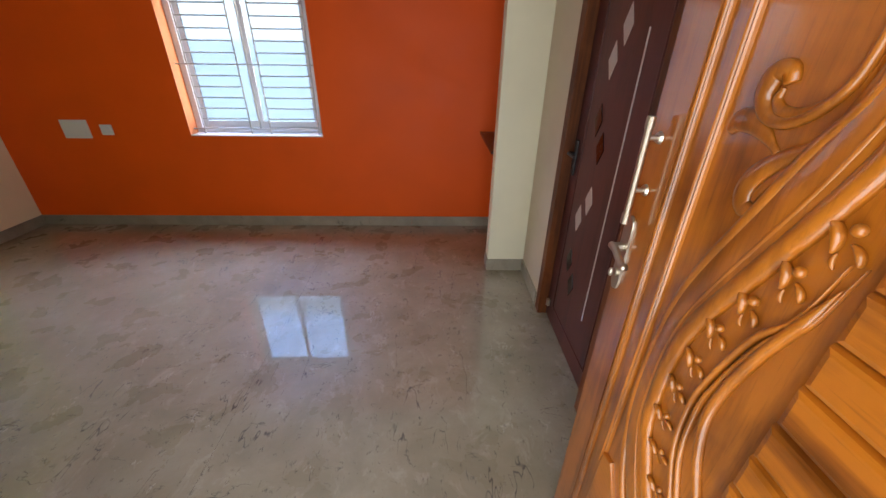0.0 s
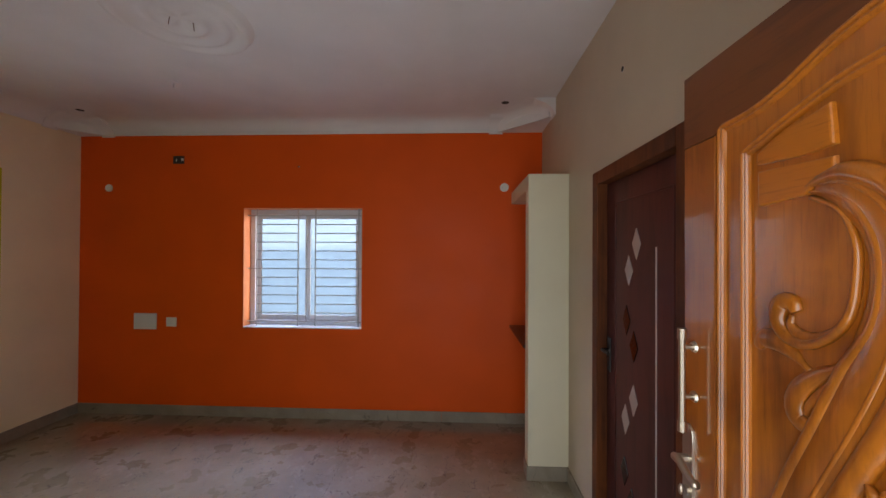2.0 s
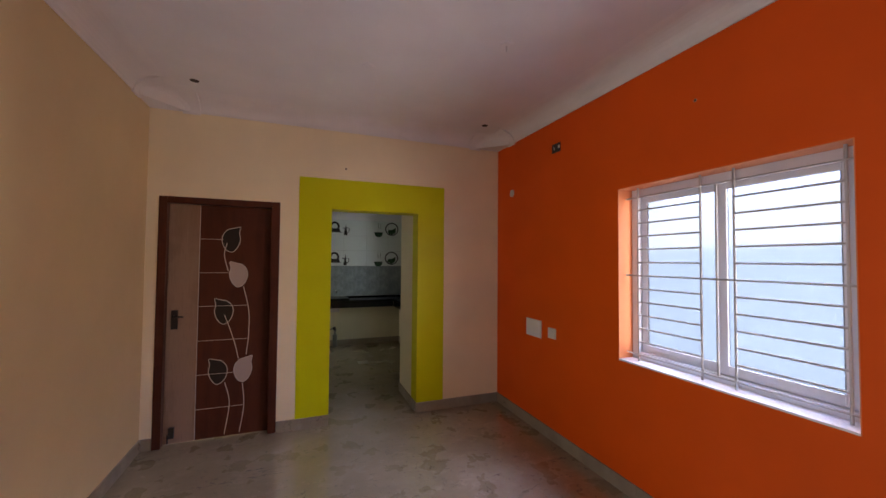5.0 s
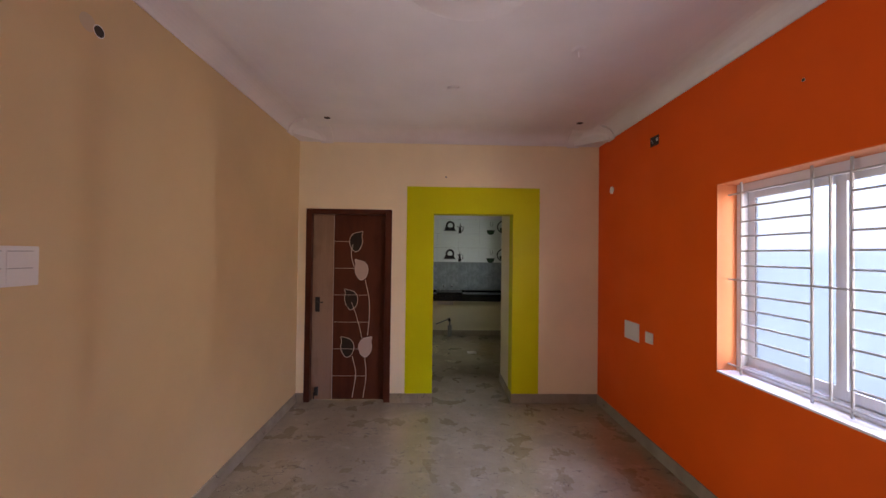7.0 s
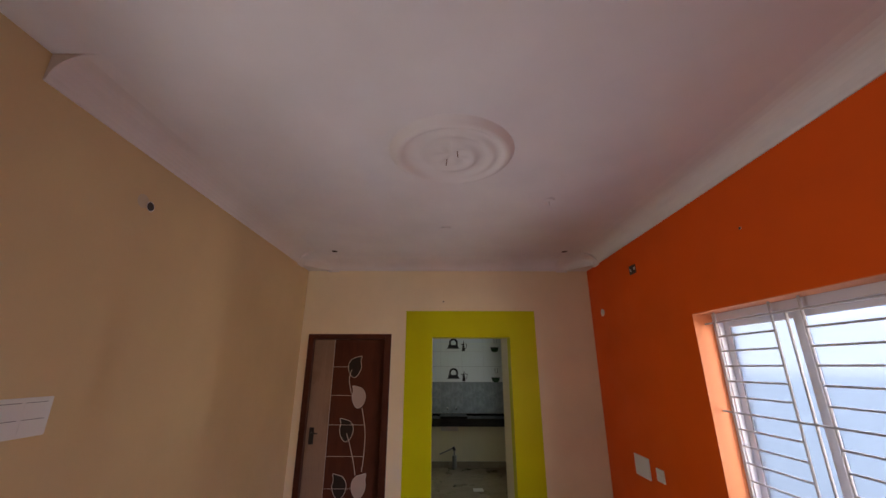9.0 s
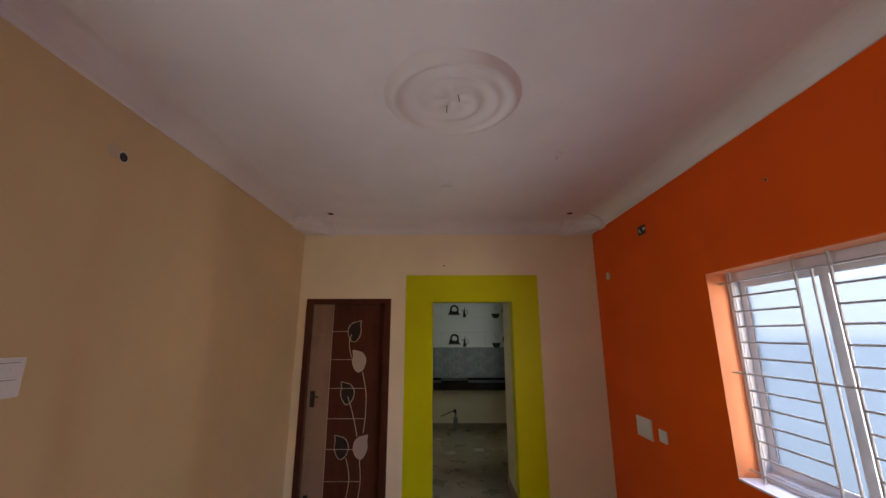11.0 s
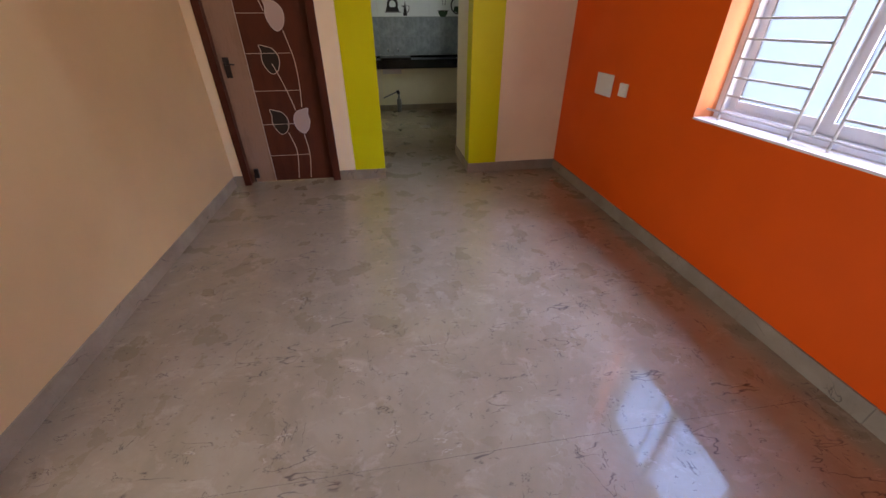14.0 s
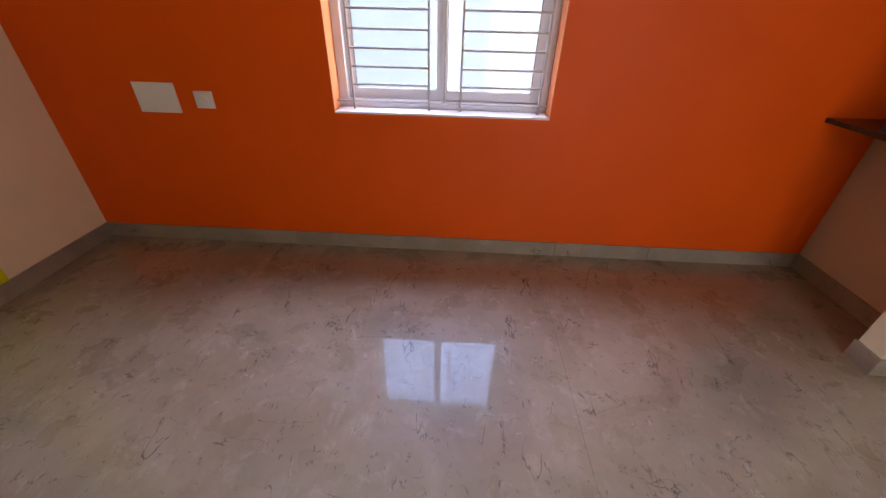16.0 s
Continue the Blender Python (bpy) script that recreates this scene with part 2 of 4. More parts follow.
def part(name, bm, mat, parent=None, label="", smooth=False, kind="", category="", group=""):
    ob = new(name, mesh_of(name, bm, mat, smooth))
    ob.parent = parent
    return tagged(ob, label, category, group, kind)


def block(lo, hi, bevel=0.0, bm=None):
    bm = bm or bmesh.new()
    size = [b - a for a, b in zip(lo, hi)]
    mid = [(a + b) / 2 for a, b in zip(lo, hi)]
    made = bmesh.ops.create_cube(bm, size=1, matrix=Matrix.Translation(mid) @ Matrix.Diagonal((*size, 1)))
    if bevel:
        edges = {e for v in made["verts"] for e in v.link_edges}
        bmesh.ops.bevel(bm, geom=list(edges), offset=bevel, segments=2, affect="EDGES", profile=0.5)
    return bm


def rod(a, b, r, n=10, bm=None, r2=None):
    bm = bm or bmesh.new()
    a, b = Vector(a), Vector(b)
    m = Matrix.Translation((a + b) / 2) @ (b - a).to_track_quat("Z", "Y").to_matrix().to_4x4()
    bmesh.ops.create_cone(bm, cap_ends=True, segments=n, radius1=r, radius2=r if r2 is None else r2, depth=(b - a).length, matrix=m)
    return bm


def ball(c, r, scale=(1, 1, 1), rot=None, bm=None, seg=12):
    bm = bm or bmesh.new()
    m = Matrix.Translation(c) @ (rot or Matrix()) @ Matrix.Diagonal((*[r * s for s in scale], 1))
    bmesh.ops.create_uvsphere(bm, u_segments=seg, v_segments=seg // 2 + 1, radius=1, matrix=m)
    return bm


def prism(points, frame_of, depth, bm=None, bevel=0.0):
    """points in a plane, put in space by frame_of(u, v, d); thick by depth from d=0"""
    bm = bm or bmesh.new()
    lo = [bm.verts.new(frame_of(u, v, 0.0)) for u, v in points]
    hi = [bm.verts.new(frame_of(u, v, depth)) for u, v in points]
    bm.faces.new(lo)
    top = bm.faces.new(hi)
    for i in range(len(lo)):
        j = (i + 1) % len(lo)
        bm.faces.new((lo[i], lo[j], hi[j], hi[i]))
    if bevel:
        bmesh.ops.bevel(bm, geom=list(top.edges), offset=bevel, segments=2, affect="EDGES", profile=0.5)
    return bm


def spline(points, n=8, closed=False):
    """Catmull-Rom through points of any dimension"""
    p = [Vector(q) for q in points]
    out = []
    m = len(p)
    for i in range(m if closed else m - 1):
        a = p[(i - 1) % m] if closed or i else p[0] * 2 - p[1]
        b, c = p[i], p[(i + 1) % m]
        d = p[(i + 2) % m] if closed or i + 2 < m else c * 2 - b
        for k in range(n):
            t = k / n
            out.append(0.5 * (2 * b + (c - a) * t + (2 * a - 5 * b + 4 * c - d) * t * t + (3 * b - a - 3 * c + d) * t ** 3))
    if not closed:
        out.append(p[-1])
    return out


def sweep(path, profile, frame_of, width=None, closed=False, bm=None):
    """a profile of (side, height) drawn along a path in a plane; frame_of(u, v, d)"""
    bm = bm or bmesh.new()
    n = len(path)
    rings = []
    for i, q in enumerate(path):
        a = path[(i - 1) % n] if closed or i else path[0]
        b = path[(i + 1) % n] if closed or i + 1 < n else path[-1]
        t = (b - a)
        t = t.normalized() if t.length > 1e-9 else Vector((1, 0))
        s = Vector((-t[1], t[0]))
        w = width(i / max(1, n - 1)) if width else 1.0
        rings.append([bm.verts.new(frame_of(q[0] + s[0] * x * w, q[1] + s[1] * x * w, h * (0.35 + 0.65 * w) if width else h)) for x, h in profile])
    k = len(profile)
    for i in range(n if closed else n - 1):
        r, q = rings[i], rings[(i + 1) % n]
        for j in range(k):
            bm.faces.new((r[j], r[(j + 1) % k], q[(j + 1) % k], q[j]))
    if not closed:
        bm.faces.new(rings[0])
        bm.faces.new(rings[-1][::-1])
    return bm


def halfround(w, h, n=6):
    return [(w / 2 * math.cos(math.pi * i / n), h * math.sin(math.pi * i / n)) for i in range(n + 1)]


def wall(name, axis, at, thick, lo, hi, z0, z1, mat, holes=(), label="wall"):
    """a wall across an axis with rectangular holes (a, b, z0, z1), built of blocks joined in one mesh"""
    bm = bmesh.new()
    def box_(a, b, c, d):
        if b - a < 1e-5 or d - c < 1e-5:
            return
        if axis == "x":
            block((min(at, at + thick), a, c), (max(at, at + thick), b, d), bm=bm)
        else:
            block((a, min(at, at + thick), c), (b, max(at, at + thick), d), bm=bm)
    cur = lo
    for a, b, c, d in sorted(holes):
        box_(cur, a, z0, z1)
        box_(a, b, z0, c)
        box_(a, b, d, z1)
        cur = b
    box_(cur, hi, z0, z1)
    return part(name, bm, mat, label=label, kind="structure")


def thing(name, at, label, category, group=""):
    ob = new(name)
    ob.location = at
    ob.empty_display_size = 0.1
    return tagged(ob, label, category, group)


def place(root, *obs):
    """the parts are built in world places; put them under the thing's base"""
    for o in obs:
        o.parent = root
        o.matrix_parent_inverse = Matrix.Translation(root.location).inverted()


W, N, E, S = -3.1, 4.2, 1.6, 0.90
CEIL = 2.96
KWIN = (-6.28, -5.72, 1.08, 1.98)
WIN = (-1.375, -0.165, 0.89, 2.095)

# ---- large structure ----
RX0, RX1 = -7.0, 1.6
floor = part("floor", block((-7.2, 0.3, -0.12), (1.9, 4.45, 0.0)), FLOOR, label="polished grey beige stone floor with dark veins", kind="structure")
part("slab_joint", block((-0.118, 0.92, -0.001), (-0.1171, 4.18, 0.0003)), CAVITY, floor, "hairline joint between floor slabs")
part("ceiling", block((-7.2, 0.3, CEIL), (1.9, 4.45, CEIL + 0.12)), WHITE, label="flat white plastered ceiling", kind="structure")
wall("wall_north", "y", N, 0.25, W, 1.85, 0.0, CEIL, ORANGE, [WIN], "bright orange painted wall with a window")
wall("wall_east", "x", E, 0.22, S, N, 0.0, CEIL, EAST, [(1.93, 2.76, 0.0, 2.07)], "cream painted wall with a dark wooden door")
wall("wall_west", "x", W, -0.2, S, N, 0.0, CEIL, PINKISH, [(1.043, 1.847, 0.0, 2.047), (2.37, 3.25, 0.0, 2.07)], "light peach painted wall with a door and an open doorway")
wall("wall_south", "y", S, -0.25, W, -0.02, 0.0, CEIL, CREAM, [], "cream painted wall beside the entrance")
wall("wall_entrance", "y", S, -0.35, -0.02, E + 0.22, 0.0, CEIL, CREAM, [(-0.02, 1.42, 0.0, 2.18)], "cream wall over the entrance door")
part("wall_return", block((-0.27, 0.3, 0.0), (-0.02, S - 0.25, CEIL)), CREAM, label="cream reveal of the entrance", kind="structure")
part("wall_beyond_east", block((1.82, 1.7, 0.0), (1.9, 3.0, CEIL)), CREAM, label="plain wall behind the dark door", kind="structure")

# kitchen shell
wall("kitchen_wall_north", "y", N, 0.25, -7.2, W, 0.0, CEIL, WHITE, [KWIN], "white kitchen wall with a window")
part("kitchen_wall_west", block((-7.2, 1.8, 0.0), (-7.0, N, CEIL)), WHITE, label="white kitchen wall behind the tiles", kind="structure")
part("kitchen_wall_south", block((-7.0, 1.8, 0.0), (-3.3, 2.0, CEIL)), PALE, label="plain kitchen side wall", kind="structure")
part("kitchen_partition", block((-3.8, 3.25, 0.0), (-3.3, 3.42, CEIL)), PALE, label="short pale partition wall past the green doorway", kind="structure")
part("wall_behind_bath", block((-3.9, 0.95, 0.0), (-3.7, 1.8, CEIL)), CREAM, label="plain wall behind the closed door", kind="structure")

# green band round the doorway
gr = bmesh.new()
block((W, 2.075, 0.1), (W + 0.003, 2.37, 2.36), bm=gr)
block((W, 3.25, 0.1), (W + 0.003, 3.54, 2.36), bm=gr)
block((W, 2.37, 2.07), (W + 0.003, 3.25, 2.36), bm=gr)
block((W - 0.19, 3.246, 0.1), (W + 0.003, 3.25, 2.066), bm=gr)
block((W - 0.19, 2.37, 0.1), (W + 0.003, 2.374, 2.066), bm=gr)
block((W - 0.19, 2.37, 2.066), (W + 0.003, 3.25, 2.07), bm=gr)
part("trim_green_band", gr, GREEN, label="lime green painted band round the open doorway", kind="structure")


# skirting, stone lengths as pieces
def skirting(name, pieces, label):
    root = part(name, block(*pieces[0], bevel=0.0015), SKIRT, label=label, kind="structure")
    for lo, hi in pieces[1:]:
        part("skirting_piece", block(lo, hi, bevel=0.0015), SKIRT, root)
    return root


SKH, SKT = 0.1, 0.012


def run_x(y0, y1, x0, x1, step=0.62):
    out, x = [], x0
    while x < x1 - 0.02:
        e = x1 if x1 - x - step < 0.1 else x + step
        out.append(((x + 0.0008, min(y0, y1), 0.0), (e - 0.0008, max(y0, y1), SKH)))
        x = e
    return out


def run_y(x0, x1, y0, y1, step=0.62):
    return [((min(x0, x1), a[0], 0.0), (max(x0, x1), b[0], SKH)) for a, b in run_x(0, 1, y0, y1, step)]


skirting("baseboard_north", run_x(N - SKT, N, W + SKT, E), "dusty grey stone skirting under the orange wall")
skirting("baseboard_west", run_y(W, W + SKT, S + SKT, 0.985) + run_y(W, W + SKT, 1.915, 2.374) + run_y(W, W + SKT, 3.246, N), "grey stone skirting along the peach wall")
skirting("baseboard_jamb", run_x(3.236, 3.248, -3.8, W), "grey stone skirting turning into the doorway")
skirting("baseboard_south", run_x(S, S + SKT, W, -0.02), "grey stone skirting along the cream wall")
skirting("baseboard_return", run_y(-0.02, -0.008, 0.83, S + SKT), "grey stone skirting in the entrance reveal")
skirting("baseboard_east", run_y(E - SKT, E, 2.83, 3.3) + run_y(E - SKT, E, 3.42, N - SKT), "grey stone skirting along the cream wall")
skirting("baseboard_kitchen", run_y(-6.48, -6.468, 2.0, 3.92) + run_x(3.908, 3.92, -6.468, -3.9), "grey stone skirting under the kitchen counter")

# cove cornice with turned corners
COVE = [(0.0, 2.832), (0.008, 2.832)] + [(0.162 - 0.15 * math.cos(k * math.pi / 16), 2.842 + 0.1155 * math.sin(k * math.pi / 16)) for k in range(9)] + [(0.2, CEIL), (0.0, CEIL)]


def cornice(name, path, inward):
    """path of (x, y) on the wall; inward gives each point's way into the room"""
    bm = bmesh.new()
    rings = [[bm.verts.new((x + i * d, y + j * d, z)) for d, z in COVE] for (x, y), (i, j) in zip(path, inward)]
    for a, b in zip(rings, rings[1:]):
        for k in range(len(COVE)):
            m = (k + 1) % len(COVE)
            bm.faces.new((a[k], a[m], b[m], b[k]))
    bm.faces.new(rings[0])
    bm.faces.new(rings[-1][::-1])
    return part(name, bm, WHITE_PLASTER, label="white plaster cove cornice", kind="structure")


cornice("trim_cornice_north", [(W + 0.3, N), (E - 0.45, N)], [(0, -1), (0, -1)])
cornice("trim_cornice_west", [(W, S + 0.3), (W, N - 0.3)], [(1, 0), (1, 0)])
cornice("trim_cornice_south", [(W + 0.3, S), (-0.02, S)], [(0, 1), (0, 1)])


def corner_ornament(name, x, y, sx, sy, s=0.45):
    """a diagonal length of cove between two square blocks, across a corner at (x, y)"""
    bm = bmesh.new()
    tri = [(x, y), (x + sx * s, y), (x, y + sy * s)]
    prism(tri, lambda u, v, d: (u, v, 2.832 + d), CEIL - 2.832, bm)
    a, b = Vector((x + sx * s, y)), Vector((x, y + sy * s))
    t = (b - a).normalized()
    inn = Vector((sx, sy)).normalized()
    rows = []
    steps = 10
    for i in range(steps + 1):
        k = i / steps
        swell = 0.045 * math.sin(math.pi * k)
        q = a.lerp(b, 0.06 + 0.88 * k) - inn * swell
        rows.append([bm.verts.new((q.x + inn.x * d, q.y + inn.y * d, z)) for d, z in COVE])
    for p, q in zip(rows, rows[1:]):
        for k in range(len(COVE)):
            m = (k + 1) % len(COVE)
            bm.faces.new((p[k], p[m], q[m], q[k]))
    bm.faces.new(rows[0])
    bm.faces.new(rows[-1][::-1])
    for base_, way in ((a, Vector((0, sy))), (b, Vector((sx, 0)))):
        side = Vector((way.y, way.x))
        c0, c1 = base_ - side * 0.05, base_ + side * 0.05
        if way.x:
            c0, c1 = base_ - Vector((0, 0.065)), base_ + Vector((0, 0.065))
        else:
            c0, c1 = base_ - Vector((0.065, 0)), base_ + Vector((0.065, 0))
        ra = [bm.verts.new((c0.x + way.x * d * 1.3, c0.y + way.y * d * 1.3, z - (0.014 if z < 2.95 else 0))) for d, z in COVE]
        rb = [bm.verts.new((c1.x + way.x * d * 1.3, c1.y + way.y * d * 1.3, z - (0.014 if z < 2.95 else 0))) for d, z in COVE]
        for k in range(len(COVE)):
            m = (k + 1) % len(COVE)
            bm.faces.new((ra[k], ra[m], rb[m], rb[k]))
        bm.faces.new(ra)
        bm.faces.new(rb[::-1])
    return part(name, bm, WHITE_PLASTER, label="white plaster corner piece of the cornice", kind="structure")


corner_ornament("trim_corner_east", E, N, -1, -1)
corner_ornament("trim_corner_west", W, N, 1, -1, 0.3)
corner_ornament("trim_corner_south", W, S, 1, 1, 0.3)

# outside
wall("wall_outer_face", "y", N + 0.25, 0.02, -7.4, 2.0, -0.16, 3.08, OUTWALL, [KWIN, WIN], "white outer face of the window wall")
part("ground", block((-400, -400, -0.6), (400, 400, -0.16)), SOIL, label="dry bare earth round the house", kind="structure")
part("porch_floor", block((-1.5, -1.6, -0.16), (3.2, 0.3, -0.01)), FLOOR, label="stone porch floor outside the entrance", kind="structure")
part("backdrop_compound_wall", block((-9.0, 9.0, -0.16), (6.0, 9.2, 3.2)), OUTWALL, label="white neighbouring wall outside the window", kind="structure")


part("porch_roof", block((-1.5, -1.7, 2.75), (3.2, 0.6, 2.87)), WHITE_PLASTER, label="flat porch roof over the entrance", kind="structure")
part("porch_wall", block((-1.7, -1.6, -0.16), (-1.5, 0.7, 2.75)), PALE, label="side wall of the porch", kind="structure")
part("backdrop_compound_wall_south", block((-6.0, -4.2, -0.16), (6.0, -4.0, 1.6)), OUTWALL, label="white compound wall facing the entrance", kind="structure")


# ---- window ----
def window_unit(name, x0, x1, z0, z1, y0, depth, lining):
    """an aluminium sliding window in a reveal that starts at y0"""
    root = tagged(new(name), "white aluminium sliding window with frosted panes behind a steel grille", "window", kind="structure")
    root.location = ((x0 + x1) / 2, y0, z0)
    obs = []
    lin = bmesh.new()
    t = 0.004
    block((x0, y0 - 0.001, z0), (x0 + t, y0 + depth, z1), bm=lin)
    block((x1 - t, y0 - 0.001, z0), (x1, y0 + depth, z1), bm=lin)
    block((x0 + t, y0 - 0.001, z1 - t), (x1 - t, y0 + depth, z1), bm=lin)
    obs.append(part("window_reveal", lin, lining, label="painted reveal"))
    obs.append(part("window_sill", block((x0 + t, y0 - 0.004, z0), (x1 - t, y0 + depth, z0 + 0.012), 0.002), WHITE_PLASTER, label="white sill"))
    fy0, fy1 = y0 + 0.125, y0 + 0.205
    fr = bmesh.new()
    w = 0.05
    a, b, c, d = x0 + t, x1 - t, z0 + 0.012, z1 - t
    block((a, fy0, c), (a + w, fy1, d), 0.003, fr)
    block((b - w, fy0, c), (b, fy1, d), 0.003, fr)
    block((a + w, fy0, c), (b - w, fy1, c + 0.045), 0.003, fr)
    block((a + w, fy0, d - w), (b - w, fy1, d), 0.003, fr)
    for k in (0.026, 0.052):
        block((a + w, fy0 + k, c + 0.045), (b - w, fy0 + k + 0.003, c + 0.058), bm=fr)
    obs.append(part("window_frame", fr, ALU, label="white aluminium outer frame"))
    mid = (a + b) / 2 + 0.012
    for i, (sa, sb, sy) in enumerate(((a + w * 0.9, mid, fy0 + 0.0365), (mid - 0.035, b - w * 0.9, fy0 + 0.014))):
        sash = bmesh.new()
        sw = 0.05
        z_a, z_b = c + 0.05, d - w * 0.9
        block((sa, sy, z_a), (sa + sw, sy + 0.022, z_b), 0.002, sash)
        block((sb - sw, sy, z_a), (sb, sy + 0.022, z_b), 0.002, sash)
        block((sa + sw, sy, z_a), (sb - sw, sy + 0.022, z_a + sw), 0.002, sash)
        block((sa + sw, sy, z_b - sw), (sb - sw, sy + 0.022, z_b), 0.002, sash)
        s = part("sash", sash, ALU)
        obs.append(s)
        g = part("pane", block((sa + sw, sy + 0.009, z_a + sw), (sb - sw, sy + 0.014, z_b - sw)), GLASS, s, "frosted glass pane")
        g.visible_shadow = False
        gk = bmesh.new()
        for u0, u1 in (((sa + sw, sa + sw + 0.005),) if i == 0 else ((sb - sw - 0.005, sb - sw),)):
            block((u0, sy + 0.003, z_a + sw), (u1, sy + 0.008, z_b - sw), bm=gk)
        part("gasket", gk, RUBBER, s, "dark rubber gasket")
    place(root, *obs)
    return root


PEACH = paint("peach_reveal_paint", (0.78, 0.28, 0.12), 0.5)
window_unit("window_1", *WIN, N, 0.25, PEACH)


def grille(x0, x1, z0, z1, y):
    root = thing("window_grille", ((x0 + x1) / 2, y, z0), "white painted steel window grille of thin horizontal rods", "window grille")
    gx = (-1.275, -0.845, -0.757, -0.665, -0.222)
    zt, zb = 2.025, 0.945
    bars = []
    for i, x in enumerate(gx):
        inner = i == 2
        bars.append(part("upright_bar", rod((x, y, zb if inner else z0 + 0.012), (x, y, zt if inner else z1 - 0.004), 0.0068), ROD))
    pitch = (zt - zb) / 12
    for i in range(13):
        z = zb + pitch * i
        if i in (0, 12):
            spans = ((x0 + 0.004, x1 - 0.004),)
        elif i == 6:
            spans = ((x0 + 0.004, x1 - 0.004),)
        else:
            spans = ((gx[0], gx[1]), (gx[3], gx[4]))
        for a, b in spans:
            bars.append(part("cross_rod", rod((a, y - 0.001, z), (b, y - 0.001, z), 0.0060, 8), ROD))
    place(root, *bars)
    return root


grille(*WIN, N + 0.075)

window_unit("window_2", *KWIN, N, 0.25, PALE)
kg = thing("window_grille", (-6.0, N + 0.075, KWIN[2]), "white painted steel grille across the kitchen window", "window grille")
place(kg, *[part("cross_rod", rod((KWIN[0] + 0.004, N + 0.075, z), (KWIN[1] - 0.004, N + 0.075, z), 0.006, 8), ROD) for z in (1.16, 1.25, 1.34, 1.43, 1.52, 1.61, 1.70, 1.79, 1.88)],
      *[part("upright_bar", rod((x, N + 0.087, KWIN[2] + 0.012), (x, N + 0.087, KWIN[3] - 0.004), 0.0068), ROD) for x in (-6.14, -5.86)])


# ---- flush door in the west wall ----
def door_frame_west():
    root = tagged(new("door_1"), "closed mahogany laminate door with inlaid leaves and a beige strip", "door", kind="structure")
    root.location = (W, 1.46, 0)
    fr = bmesh.new()
    x0, x1 = W - 0.09, W + 0.008
    block((x0, 0.985, 0), (x1, 1.045, 2.1), 0.004, fr)
    block((x0, 1.845, 0), (x1, 1.915, 2.1), 0.004, fr)
    block((x0, 1.045, 2.045), (x1, 1.845, 2.1), 0.004, fr)
    obs = [part("door_frame", fr, FLUSH_FRAME)]
    lx = W - 0.055
    leaf = part("door_leaf", block((lx - 0.035, 1.047, 0.012), (lx, 1.843, 2.043), 0.002), FLUSH)
    obs.append(leaf)

    def f(u, v, d):
        return (lx + d, u, v)

    def cy(c):
        return 0.98 + (c - 25) / 300 * 0.93

    def cz(c):
        return 2.1 - (c - 112) / 673 * 2.1
    part("side_strip", prism([(1.047, 0.012), (cy(119), 0.012), (cy(119), 2.043), (1.047, 2.043)], f, 0.002), BEIGE_LAM, leaf, "plain beige laminate strip")
    part("strip_edge", block((lx, cy(119), 0.012), (lx + 0.003, cy(119) + 0.004, 2.043)), SILVER, leaf)
    for c, e in ((225, 178), (320, 200), (414, 242), (510, 246), (604, 214), (699, 238)):
        part("inlay_line", block((lx, cy(121), cz(c) - 0.002), (lx + 0.002, cy(e), cz(c) + 0.002)), SILVER, leaf)

    def stem(pts):
        p = spline([(cy(a), cz(b)) for a, b in pts], 6)
        part("stem", sweep(p, [(0.0035, 0.0), (0.0035, 0.002), (-0.0035, 0.002), (-0.0035, 0.0)], f), SILVER, leaf, "thin silver inlaid stem")
    stem([(187, 235), (181, 270), (192, 315)])
    stem([(232, 360), (247, 430), (248, 500), (243, 556)])
    stem([(185, 440), (200, 480), (215, 530), (223, 566)])
    stem([(190, 630), (203, 690), (192, 775)])
    stem([(235, 636), (240, 700), (230, 775)])
    for (cx, ccy, flip, mat, lab) in ((198, 225, 1, INK, "black inlaid leaf with a silver rim"), (218, 325, -1, PEARL, "pearl inlaid leaf"),
                                      (183, 430, -1, INK, "black inlaid leaf with a silver rim"), (236, 597, 1, PEARL, "pearl inlaid leaf"),
                                      (172, 598, -1, INK, "black inlaid leaf with a silver rim")):
        out = [(-23, 8), (-22, -12), (-10, -28), (6, -33), (23, -36), (20, -20), (23, 0), (16, 22), (2, 36), (-14, 28)]
        pts = spline([(cy(cx + flip * a), cz(ccy + b)) for a, b in out], 4, closed=True)
        lf = part("leaf_inlay", prism([(p[0], p[1]) for p in pts], f, 0.0015), mat, leaf, lab)
        part("leaf_rim", sweep(pts, [(0.003, 0.0), (0.003, 0.003), (-0.003, 0.003), (-0.003, 0.0)], f, closed=True), SILVER, leaf)
    hx = lx
    pl = part("door_handle", block((hx, cy(57), cz(474)), (hx + 0.008, cy(73), cz(422)), 0.003), BLACK, leaf, "black lever handle on a plate")
    part("lever", rod((hx + 0.035, cy(65), cz(438)), (hx + 0.035, cy(88), cz(440)), 0.006), BLACK, pl)
    part("lever_neck", rod((hx, cy(65), cz(438)), (hx + 0.035, cy(65), cz(438)), 0.008), BLACK, pl)
    st = part("door_stopper", block((hx, cy(60), 0.06), (hx + 0.03, cy(73), 0.15), 0.004), BLACK, leaf, "small black floor bolt")
    part("bolt_pin", rod((hx + 0.015, cy(58), 0.02), (hx + 0.015, cy(58), 0.09), 0.006), BLACK, st)
    place(root, *obs)
    return root


door_frame_west()


